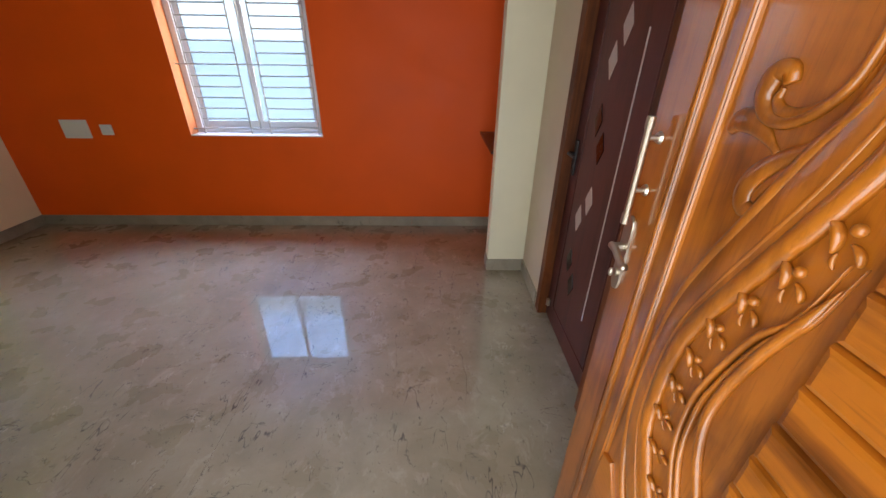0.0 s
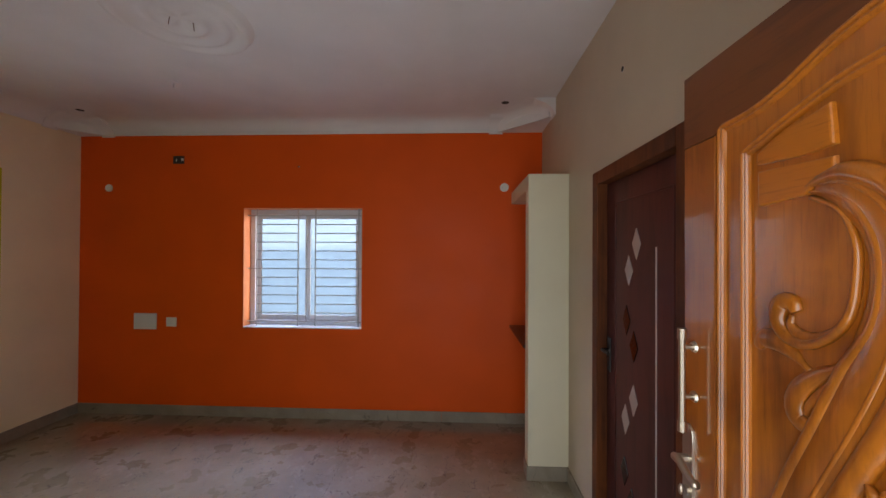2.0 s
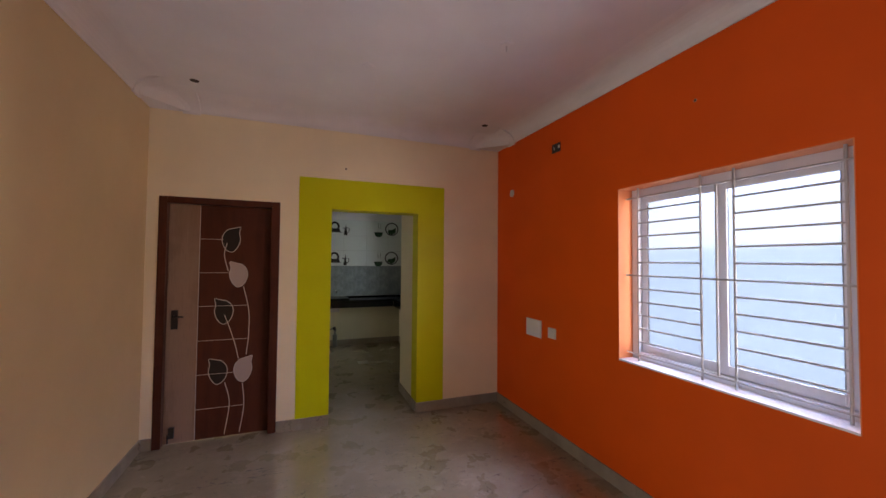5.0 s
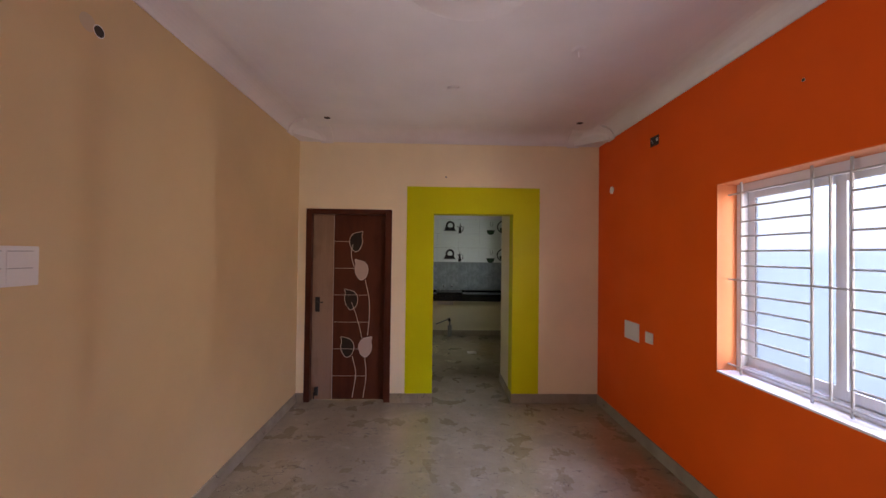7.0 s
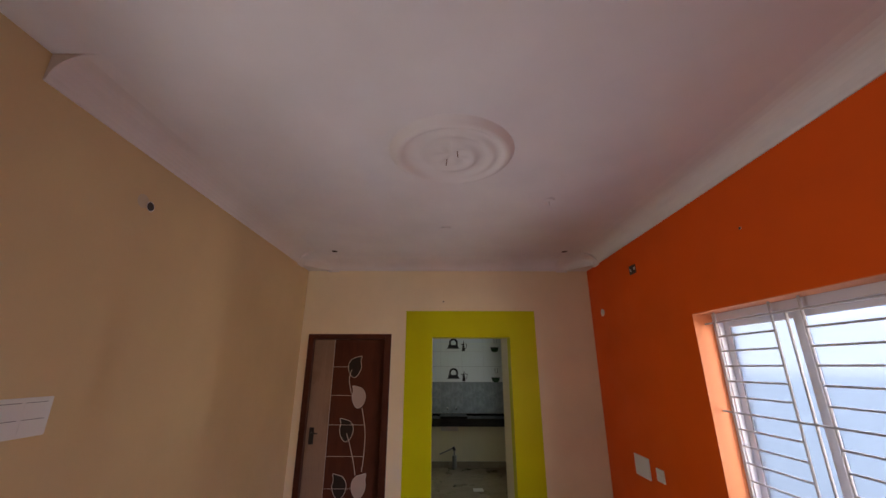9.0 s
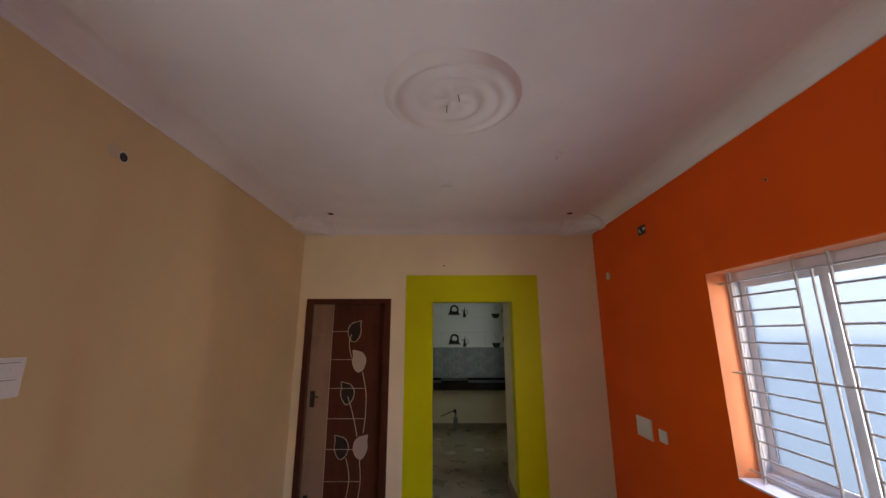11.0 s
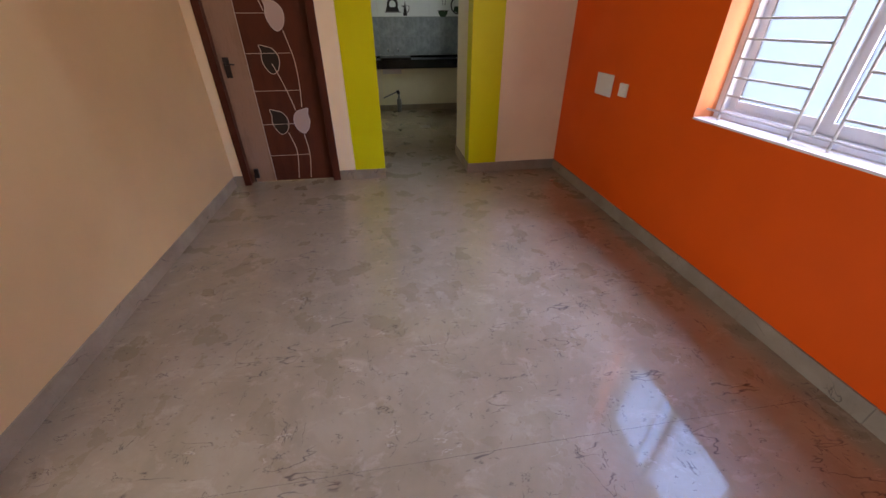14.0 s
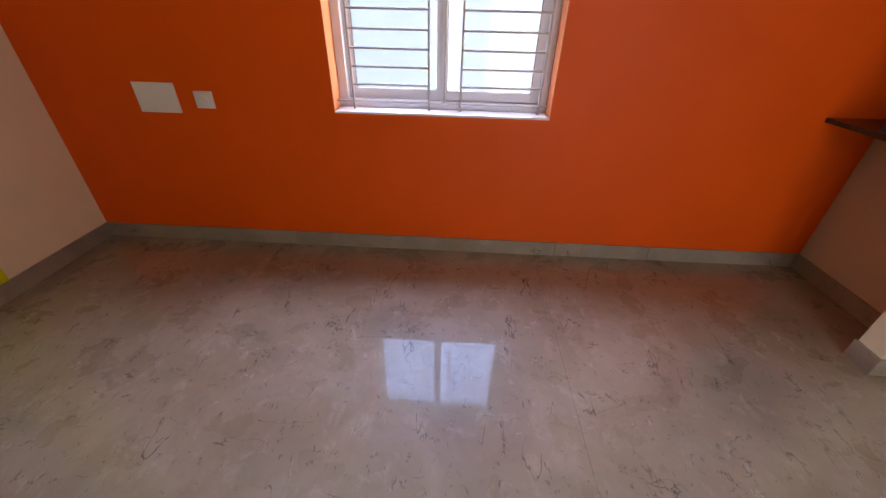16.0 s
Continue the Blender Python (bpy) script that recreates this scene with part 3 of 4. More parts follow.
# ---- dark door in the east wall ----
def door_east():
    root = tagged(new("door_2"), "closed maroon wooden door with diamond inlays in a teak frame", "door", kind="structure")
    root.location = (E, 2.35, 0)
    fr = bmesh.new()
    x0, x1 = E - 0.012, E + 0.1
    block((x0, 2.72, 0), (x1, 2.795, 2.13), 0.004, fr)
    block((x0, 1.87, 0), (x1, 1.945, 2.13), 0.004, fr)
    block((x0, 1.945, 2.055), (x1, 2.72, 2.13), 0.004, fr)
    obs = [part("door_frame", fr, TEAK_DARK, label="dark teak frame")]
    lx = E + 0.045
    leaf = part("door_leaf", block((lx, 1.947, 0.012), (lx + 0.035, 2.718, 2.053), 0.002), MAROON)
    obs.append(leaf)

    def f(u, v, d):
        return (lx - d, u, v)
    for p in (((2.6, 0.14), (2.6, 1.93)), ((2.6, 1.93), (2.05, 1.93)), ((2.05, 1.93), (2.05, 0.14)), ((2.05, 0.14), (2.6, 0.14))):
        part("groove_bead", sweep([Vector(p[0]), Vector(p[1])], halfround(0.012, 0.005), f), MAROON, leaf)
    for y, z, mat, lab in ((2.363, 1.706, PEARL, "pale diamond inlay"), (2.442, 1.575, PEARL, "pale diamond inlay"), (2.467, 1.323, SMOKED, "dark glossy diamond inlay"), (2.389, 1.208, SMOKED, "dark glossy diamond inlay"),
                           (2.392, 0.947, PEARL, "pale diamond inlay"), (2.478, 0.82, PEARL, "pale diamond inlay"), (2.488, 0.555, SMOKED, "dark glossy diamond inlay"), (2.41, 0.44, SMOKED, "dark glossy diamond inlay")):
        part("diamond", prism([(y - 0.042, z), (y, z - 0.075), (y + 0.042, z), (y, z + 0.075)], f, 0.004, bevel=0.001), mat, leaf, lab)
    part("silver_strip", block((lx - 0.003, 2.181, 0.36), (lx, 2.189, 1.688)), SILVER, leaf, "thin vertical silver strip")
    pl = part("door_handle", block((lx - 0.01, 2.655, 1.0), (lx, 2.695, 1.19), 0.003), BLACK, leaf, "black lever handle on a plate")
    part("lever", rod((lx - 0.045, 2.675, 1.12), (lx - 0.045, 2.58, 1.12), 0.008), BLACK, pl)
    part("lever_neck", rod((lx - 0.045, 2.675, 1.12), (lx, 2.675, 1.12), 0.009), BLACK, pl)
    st = part("door_bolt", block((lx - 0.02, 2.66, 0.1), (lx, 2.69, 0.15), 0.004), CHROME, leaf, "small nickel bolt")
    place(root, *obs)
    return root


door_east()

# ---- niche by the dark door ----
niche = thing("wall_niche", (1.45, 3.75, 0), "pale cream plastered display niche with a slab top", "niche")
place(niche,
      part("side_panel", block((1.305, 3.30, 0.1), (E, 3.42, 2.24), 0.004), PALE),
      part("top_slab", block((1.305, 3.42, 2.13), (E, N, 2.24), 0.004), PALE),
      part("plinth", block((1.297, 3.292, 0.0), (E, 3.428, 0.1), 0.002), SKIRT, label="grey stone plinth"))
part("niche_shelf", block((1.29, 3.42, 0.93), (E, N, 0.955), 0.003), SHELF, None, "dark granite shelf in the cream niche", category="shelf")

# ---- fittings on walls and ceiling ----


def disc(c, way, r, t, n=28, bm=None):
    c, way = Vector(c), Vector(way)
    return rod(c, c + way * t, r, n, bm)


def round_cover(x, z, r, label):
    root = thing("round_cover", (x, N, z), label, "wall cover plate", "round covers on the orange wall")
    a = part("cover", disc((x, N, z), (0, -1, 0), r, 0.008), PLASTIC)
    place(root, a)
    for dx in (-0.5, 0.5):
        b = part("screw", disc((x + dx * r, N - 0.008, z), (0, -1, 0), 0.004, 0.0015, 8), STEEL)
        place(root, b)


round_cover(-2.79, 2.30, 0.038, "small white round cover plate high on the orange wall")
round_cover(1.235, 2.295, 0.042, "white round cover plate high on the orange wall")

sw = thing("blank_switch_plate", (-2.39, N, 0.94), "large blank white switch box cover on the orange wall", "switch plate")
place(sw, part("plate", block((-2.505, N - 0.012, 0.862), (-2.268, N, 1.024), 0.003), PLASTIC), part("lid_line", block((-2.49, N - 0.0135, 0.876), (-2.283, N - 0.012, 1.010), 0.0005), PLASTIC))
sp = thing("small_socket_plate", (-2.11, N, 0.94), "small square white socket plate on the orange wall", "socket plate")
place(sp, part("plate", block((-2.165, N - 0.011, 0.893), (-2.06, N, 0.985), 0.003), PLASTIC), part("round_cap", disc((-2.112, N - 0.011, 0.938), (0, -1, 0), 0.025, 0.004), PLASTIC))

ex = thing("open_switch_box", (-2.06, N, 2.58), "open dark electrical box in the orange wall", "electrical box")
place(ex, part("box_cavity", block((-2.115, N - 0.003, 2.545), (-2.0, N + 0.002, 2.625), 0.001), CAVITY),
      part("loose_plate", block((-2.03, N - 0.006, 2.575), (-2.005, N - 0.003, 2.6)), PLASTIC), part("cable_end", rod((-2.08, N - 0.003, 2.57), (-2.065, N - 0.02, 2.59), 0.004, 6), PLASTIC))


def small_hole(name, c, way, r, label, group=""):
    root = thing(name, c, label, "wall hole", group)
    c, way = Vector(c), Vector(way)
    place(root, part("hole_mouth", disc(c - way * 0.001, way, r, 0.0025, 14), CAVITY), part("hole_rim", disc(c - way * 0.001, way, r * 1.18, 0.0015, 14), WHITE_PLASTER))


small_hole("nail_hole", (-0.815, N, 2.51), (0, -1, 0), 0.008, "small dark fixing hole above the window")
small_hole("nail_hole", (E, 2.415, 2.57), (-1, 0, 0), 0.013, "small dark fixing hole above the dark door")
small_hole("nail_hole", (W, 2.5, 2.47), (1, 0, 0), 0.008, "small dark fixing hole above the green doorway")
small_hole("pipe_hole", (-0.675, S, 2.576), (0, 1, 0), 0.024, "round dark open conduit hole high on the cream wall")
ptch = thing("plaster_patch", (-0.625, S, 2.585), "round pale filler patch beside the conduit hole", "wall patch")
place(ptch, part("patch", disc((-0.622, S - 0.001, 2.585), (0, 1, 0), 0.038, 0.0014, 20), EAST))

# ceiling downlight holes
for x, y in ((1.19, 3.78), (-2.72, 3.83), (-2.72, 1.30), (0.45, 1.35)):
    root = thing("downlight_hole", (x, y, CEIL), "round dark empty downlight hole in the white ceiling", "downlight hole", "downlight holes in the ceiling")
    place(root, part("hole_mouth", disc((x, y, CEIL + 0.001), (0, 0, -1), 0.032, 0.0025, 24), CAVITY), part("hole_rim", disc((x, y, CEIL + 0.001), (0, 0, -1), 0.037, 0.0018, 24), WHITE_PLASTER))
# ceiling marks
for i, (x, y, r) in enumerate(((-2.0, 2.52, 0.045), (-1.4, 3.3, 0.04))):
    cap = thing("ceiling_cover", (x, y, CEIL), "small white round cover on the ceiling", "ceiling cover")
    place(cap, part("cover", disc((x, y, CEIL), (0, 0, -1), r, 0.012, 28), WHITE), part("cover_rim", disc((x, y, CEIL), (0, 0, -1), r * 1.2, 0.004, 28), WHITE))
hk = thing("fan_hook_cap", (-1.38, 3.3, CEIL - 0.012), "small white hook hanging from a ceiling cover", "ceiling hook")
place(hk, part("hook", rod((-1.4, 3.3, CEIL - 0.01), (-1.4, 3.3, CEIL - 0.05), 0.005), WHITE))


# ceiling rose
def ceiling_rose(cx, cy, R):
    root = thing("ceiling_rose", (cx, cy, CEIL), "round white plaster ceiling rose with rim and winding swirl", "ceiling rose")

    def f(u, v, d):
        return (cx + u, cy + v, CEIL - d)
    n, m = 96, 30

    def height(r, a):
        """a rim, and inside it one broad arm that winds in towards the rough middle"""
        rim = math.exp(-((r - 0.86) / 0.085) ** 2) * 0.022
        wind = 0.0
        for turn in (-1, 0, 1):
            at = 0.56 + 0.30 * ((a + 0.4) / (2 * math.pi) + turn)
            wind += math.exp(-((r - at) / 0.075) ** 2) * 0.019 * (0.55 + 0.45 * math.cos(a - 0.9 + turn))
        dent = -0.010 * math.exp(-(r / 0.14) ** 2) + 0.004 * math.sin(5 * a) * math.exp(-((r - 0.2) / 0.1) ** 2)
        edge = min(1.0, (1.0 - r) / 0.06) if r < 1 else 0.0
        return max(0.0005, (0.009 + rim + wind + dent) * edge)
    bm = bmesh.new()
    c = bm.verts.new(f(0, 0, height(0.0, 0)))
    rings = [[bm.verts.new(f(R * r * math.cos(a), R * r * math.sin(a), height(r, a))) for a in [2 * math.pi * i / n for i in range(n)]] for r in [(k + 1) / m for k in range(m)]]
    for i in range(n):
        bm.faces.new((c, rings[0][i], rings[0][(i + 1) % n]))
    for a, b in zip(rings, rings[1:]):
        for i in range(n):
            bm.faces.new((a[i], b[i], b[(i + 1) % n], a[(i + 1) % n]))
    obs = [part("disc", bm, WHITE_PLASTER, smooth=True)]
    for dx, dy in ((-0.04, -0.03), (0.05, 0.03)):
        obs.append(part("loose_wire", rod((cx + dx, cy + dy, CEIL - 0.012), (cx + dx * 1.1, cy + dy * 1.1, CEIL - 0.055), 0.002, 6), TEAK_DARK))
    place(root, *obs)


ceiling_rose(-0.76, 2.545, 0.37)

# switchboard on the cream wall
sb = thing("switchboard", (-0.3, S, 1.49), "long white modular switchboard with blank inserts on the cream wall", "switchboard")
obs = [part("plate", block((-0.444, S, 1.489), (-0.10, S + 0.012, 1.632), 0.004), PLASTIC)]
for a, b in ((-0.422, -0.336), (-0.322, -0.232), (-0.218, -0.128)):
    for z0, z1 in ((1.501, 1.557), (1.562, 1.618)):
        obs.append(part("switch_module", block((a, S + 0.012, z0), (b, S + 0.0145, z1), 0.001), PLASTIC))
        part("module_gap", block((a + 0.002, S + 0.0145, z1 - 0.005), (b - 0.002, S + 0.0150, z1 - 0.003)), RUBBER, obs[-1])
        part("round_mark", disc((a + 0.022, S + 0.0145, (z0 + z1) / 2), (0, 1, 0), 0.009, 0.001, 16), PLASTIC, obs[-1])
place(sb, *obs)

# entrance frame
ef = tagged(new("door_3"), "teak entrance door frame at the threshold", "door", kind="structure")
ef.location = (0.7, 0.72, 0)
place(ef, part("frame_post", block((-0.02, 0.62, 0), (0.045, 0.82, 2.18), 0.004), TEAK_DARK), part("frame_post", block((1.425, 0.62, 0), (1.49, 0.82, 2.18), 0.004), TEAK_DARK),
      part("frame_head", block((0.045, 0.62, 2.18), (1.425, 0.82, 2.24), 0.004), TEAK_DARK))

# ---- kitchen ----
cf = -6.38
ct = thing("kitchen_worktop", (-6.6, 3.3, 0.9), "black granite kitchen worktop running round the corner", "worktop")
place(ct, part("back_slab", block((-7.0, 2.0, 0.79), (cf, N, 0.83), 0.004), GRANITE), part("return_slab", block((cf, 3.78, 0.79), (-3.8, N, 0.83), 0.004), GRANITE),
      part("front_lip", block((cf - 0.02, 2.0, 0.69), (cf, 3.78, 0.79), 0.003), GRANITE), part("front_lip", block((cf, 3.78, 0.69), (-3.8, 3.80, 0.79), 0.003), GRANITE),
      part("upstand", block((-6.988, 2.0, 0.83), (-6.97, N, 0.855), 0.002), GRANITE))
part("counter_apron", block((-6.54, 2.0, 0.0), (-6.48, 3.92, 0.79)), PALE, None, "pale plastered wall under the worktop", category="support wall")
part("counter_apron", block((-6.54, 3.92, 0.0), (-3.8, 3.98, 0.79)), PALE, None, "pale plastered wall under the return worktop", category="support wall")
sk = thing("kitchen_sink", (-6.68, 2.55, 0.79), "steel sink bowl let into the black worktop", "sink")
skb = bmesh.new()
block((-6.85, 2.46, 0.61), (-6.45, 2.78, 0.62), bm=skb)
block((-6.85, 2.46, 0.62), (-6.842, 2.78, 0.832), bm=skb)
block((-6.46, 2.46, 0.62), (-6.45, 2.78, 0.788), bm=skb)
place(sk, part("bowl", skb, STEEL), part("rim", block((-6.87, 2.44, 0.83), (-6.42, 2.96, 0.862), 0.01), GRANITE, label="raised black granite rim"))
for y in (2.59, 2.77):
    tp = thing("kitchen_tap", (-6.988, y, 0.95), "small dark tap stub on the tiled wall above the sink", "tap", "taps above the sink")
    place(tp, part("tap_body", rod((-6.988, y, 0.95), (-6.93, y, 0.95), 0.014), STEEL), part("spout", rod((-6.93, y, 0.955), (-6.90, y, 0.925), 0.010), BLACK))
wp = thing("waste_pipe", (-6.42, 2.71, 0.0), "grey plastic waste pipe with a black elbow under the sink", "waste pipe")
place(wp, part("trap_cup", rod((-6.42, 2.71, 0.0), (-6.42, 2.71, 0.21), 0.040, 16), PVC), part("riser", rod((-6.42, 2.71, 0.21), (-6.42, 2.71, 0.30), 0.018), PVC),
      part("elbow", rod((-6.42, 2.71, 0.29), (-6.42, 2.69, 0.35), 0.026), BLACK), part("flexible_hose", rod((-6.43, 2.69, 0.33), (-6.47, 2.44, 0.22), 0.012), PVC))
part("loft_shelf", block((-6.20, 3.93, 2.06), (-3.8, N, 2.14), 0.004), WHITE, None, "white plastered shelf slab high on the kitchen wall", category="shelf")
part("floor_drain", block((-5.25, 2.95, 0.0), (-5.1, 3.1, 0.004), 0.001), STEEL, None, "small square steel floor drain in the kitchen floor", category="drain")

# tiles
tile_meshes = {}


def tile(parent, lo, hi, mat):
    size = tuple(round(b - a, 4) for a, b in zip(lo, hi))
    key = (size, mat.name)
    if key not in tile_meshes:
        tile_meshes[key] = mesh_of("tile", block((0, 0, 0), size, 0.0012), mat)
    ob = new("tile", tile_meshes[key])
    ob.location = lo
    ob.parent = parent
    return ob


tw = part("trim_tiled_wall", block((-7.0, 2.0, 0.882), (-6.994, 4.194, 2.37)), GROUT, label="kitchen wall tiles, grey mosaic below and white above", kind="structure")
tnb = bmesh.new()
block((-6.994, 4.194, 0.83), (KWIN[0], 4.2, 2.37), bm=tnb)
block((KWIN[1], 4.194, 0.83), (-4.4, 4.2, 2.06), bm=tnb)
block((KWIN[0], 4.194, 0.83), (KWIN[1], 4.2, KWIN[2]), bm=tnb)
tn = part("trim_tiled_wall_return", tnb, GROUT, label="kitchen wall tiles round the window", kind="structure")
for r, (z0, z1, mat) in enumerate(((0.857, 1.15, TILE_GREY), (1.152, 1.45, TILE_GREY), (1.453, 1.757, TILE_WHITE), (1.76, 2.06, TILE_WHITE), (2.062, 2.368, TILE_WHITE))):
    y = 2.0
    while y < 4.17:
        e = min(y + 0.448, 4.188)
        tile(tw, (-6.994, y, z0), (-6.988, e, z1), mat)
        y = e + 0.002
    tile(tn, (-6.988, 4.188, z0), (-6.57, 4.194, z1), mat)
    tile(tn, (-6.568, 4.188, z0), (KWIN[0] - 0.002, 4.194, z1), mat)
    if z1 < 2.1:
        for k in range(3):
            tile(tn, (KWIN[1] + 0.002 + 0.44 * k, 4.188, z0), (KWIN[1] + 0.44 * (k + 1), 4.194, z1), mat)
# the low tile under the kitchen window
tile(tn, (KWIN[0], 4.188, 0.857), (KWIN[1], 4.194, KWIN[2]), TILE_GREY)


def on_tiles(u, v, dd):
    return (-6.988 + dd, u, v)


for z in (1.515, 2.12):
    y = 2.72
    d = thing("tile_print", (-6.988, y, z), "printed motif of a black kettle and coffee pot on white tile", "printed tile motif", "printed tile motifs")
    ring = [Vector((y + 0.075 * math.cos(i * math.pi / 10), z + 0.115 + 0.078 * math.sin(i * math.pi / 10))) for i in range(20)]
    place(d, part("round_handle", sweep(ring, [(0.02, 0), (0.02, 0.0012), (-0.02, 0.0012), (-0.02, 0)], on_tiles, closed=True), INK),
          part("kettle_body", prism([(y - 0.125, z + 0.01), (y + 0.115, z + 0.01), (y + 0.1, z + 0.045), (y + 0.085, z + 0.075), (y - 0.07, z + 0.075), (y - 0.105, z + 0.085), (y - 0.11, z + 0.05)], on_tiles, 0.001), INK),
          part("base_line", prism([(y - 0.14, z - 0.004), (y + 0.14, z - 0.004), (y + 0.14, z + 0.01), (y - 0.14, z + 0.01)], on_tiles, 0.0009), PVC),
          part("pot_body", prism([(y + 0.175, z - 0.05), (y + 0.245, z - 0.05), (y + 0.235, z + 0.04), (y + 0.225, z + 0.11), (y + 0.215, z + 0.18), (y + 0.205, z + 0.11), (y + 0.19, z + 0.04)], on_tiles, 0.001), INK),
          part("pot_spout", prism([(y + 0.15, z + 0.09), (y + 0.2, z + 0.07), (y + 0.2, z + 0.09), (y + 0.155, z + 0.10)], on_tiles, 0.0012), INK),
          part("pot_grip", sweep([Vector((y + 0.235, z + 0.1)), Vector((y + 0.285, z + 0.085)), Vector((y + 0.275, z + 0.02)), Vector((y + 0.24, z - 0.01))], [(0.006, 0), (0.006, 0.0012), (-0.006, 0.0012), (-0.006, 0)], on_tiles), INK))
    y, zb = 3.595, z - 0.07
    d = thing("tile_print", (-6.988, y, zb), "printed motif of a green bowl, cup and plate on white tile", "printed tile motif", "printed tile motifs")
    ring = [Vector((y + 0.275 + 0.13 * math.cos(i * math.pi / 12), zb + 0.17 + 0.125 * math.sin(i * math.pi / 12))) for i in range(24)]
    place(d, part("bowl", prism([(y - 0.085, zb + 0.085), (y - 0.07, zb + 0.03), (y - 0.035, zb), (y + 0.035, zb), (y + 0.07, zb + 0.03), (y + 0.085, zb + 0.085)], on_tiles, 0.001), LEAFGREEN),
          part("bowl_rim", prism([(y - 0.09, zb + 0.085), (y + 0.09, zb + 0.085), (y + 0.09, zb + 0.097), (y - 0.09, zb + 0.097)], on_tiles, 0.0012), INK),
          part("cup_outline", sweep([Vector((y - 0.01, zb + 0.28)), Vector((y - 0.005, zb + 0.18)), Vector((y + 0.04, zb + 0.18)), Vector((y + 0.045, zb + 0.28))], [(0.005, 0), (0.005, 0.0012), (-0.005, 0.0012), (-0.005, 0)], on_tiles), PVC),
          part("plate_ring", sweep(ring, [(0.011, 0), (0.011, 0.0012), (-0.011, 0.0012), (-0.011, 0)], on_tiles, closed=True), INK),
          part("plate_fill", prism([(y + 0.19, zb + 0.09), (y + 0.275, zb + 0.05), (y + 0.36, zb + 0.1), (y + 0.36, zb + 0.2), (y + 0.29, zb + 0.16), (y + 0.2, zb + 0.15)], on_tiles, 0.001), LEAFGREEN))

# ---- carved entrance door ----
K = 1.06


def carved_door():
    root = thing("entrance_door", (1.36, 1.0, 0.0), "open varnished teak entrance door with carved scrolls, flowers and slats", "door")
    X, Y = 1.36, 1.52

    def f(u, v, d):
        return (X - d, Y - u * K, 1.68 + (v - 1.68) * K)
    top, bottom = 2.065, 0.11
    wide, near, far = 0.98, 0.026, 0.954

    def mirror(p):
        return [(wide - u, v) for u, v in p][::-1]
    obs = []
    body = part("leaf_body", prism([(near, bottom), (far, bottom), (far, top), (near, top)], lambda u, v, d: f(u, v, -d), 0.036), TEAK)
    obs.append(body)
    arch1 = [(p[0], p[1]) for p in spline([(0.144, 1.914), (0.223, 1.918), (0.287, 1.934), (0.335, 1.953), (0.37, 1.966), (0.43, 1.980), (0.49, 1.986)], 6)]
    full1 = arch1 + mirror(arch1)[1:]
    arch2 = [(p[0], p[1]) for p in spline([(0.206, 1.848), (0.245, 1.862), (0.29, 1.879), (0.371, 1.904), (0.431, 1.914), (0.49, 1.917)], 6)]
    full2 = arch2 + mirror(arch2)[1:]
    rail = [(near, top), (near, 1.905), (0.13, 1.905)] + [(u, v + 0.008) for u, v in full1] + [(wide - 0.13, 1.905), (far, 1.905), (far, top)]
    # raised rail over the arch, and the two stiles
    part("top_rail", prism(rail[::-1], f, 0.007), TEAK_RAIL, body, "teak top rail cut to an arch, shade put into its colour")
    part("stile", prism([(near, bottom), (0.128, bottom), (0.128, 1.904), (near, 1.904)], f, 0.007, bevel=0.002), TEAK_STILE, body)
    part("stile", prism([(wide - 0.128, bottom), (far, bottom), (far, 1.904), (wide - 0.128, 1.904)], f, 0.007, bevel=0.002), TEAK, body)
    bead = [(0.010, 0.0), (0.0095, 0.004), (0.007, 0.0085), (0.0045, 0.0095), (0.002, 0.0075), (0.0005, 0.005), (-0.002, 0.005), (-0.0035, 0.0075), (-0.006, 0.0085), (-0.0085, 0.005), (-0.010, 0.0)]
    path1 = [Vector(p) for p in [(0.14, 0.3)] + full1 + [(wide - 0.14, 0.3)]]
    part("outer_moulding", sweep(path1, bead, f, closed=True), TEAK, body)
    path2 = [Vector(p) for p in [(0.202, 0.62), (0.206, 1.2)] + full2 + [(wide - 0.206, 1.2), (wide - 0.202, 0.62)]]
    part("inner_moulding", sweep(path2, bead, f), TEAK, body)
    # raised corner panels under the arch
    part("raised_panel", prism([(0.239, 1.818), (0.239, 1.837), (0.285, 1.856), (0.368, 1.878), (0.373, 1.817), (0.325, 1.813)], f, 0.011, bevel=0.004), TEAK_ACROSS, body)
    part("raised_panel", prism([(0.24, 1.745), (0.239, 1.806), (0.3, 1.803), (0.372, 1.801), (0.372, 1.785), (0.328, 1.752)], f, 0.009, bevel=0.004), TEAK_ACROSS, body)

    def tube(name, pts, w, h, taper=None, base_=0.0, mat=None):
        p = spline(pts, 8)
        return part(name, sweep(p, halfround(w, h, 7), lambda u, v, d: f(u, v, d + base_), width=taper), mat or TEAK, body, smooth=True)
    A = [(0.342, 1.757), (0.38, 1.748), (0.407, 1.731), (0.432, 1.686), (0.439, 1.636), (0.429, 1.57), (0.39, 1.502), (0.345, 1.40), (0.295, 1.29), (0.262, 1.19), (0.245, 1.08), (0.238, 0.97), (0.246, 0.86), (0.27, 0.75), (0.318, 0.65), (0.39, 0.58)]
    B = [(0.347, 1.763), (0.375, 1.772), (0.41, 1.774), (0.456, 1.749), (0.487, 1.698), (0.494, 1.628), (0.489, 1.55), (0.458, 1.46), (0.391, 1.317), (0.33, 1.195), (0.30, 1.09), (0.293, 0.98), (0.30, 0.91), (0.322, 0.86), (0.365, 0.78), (0.42, 0.71)]

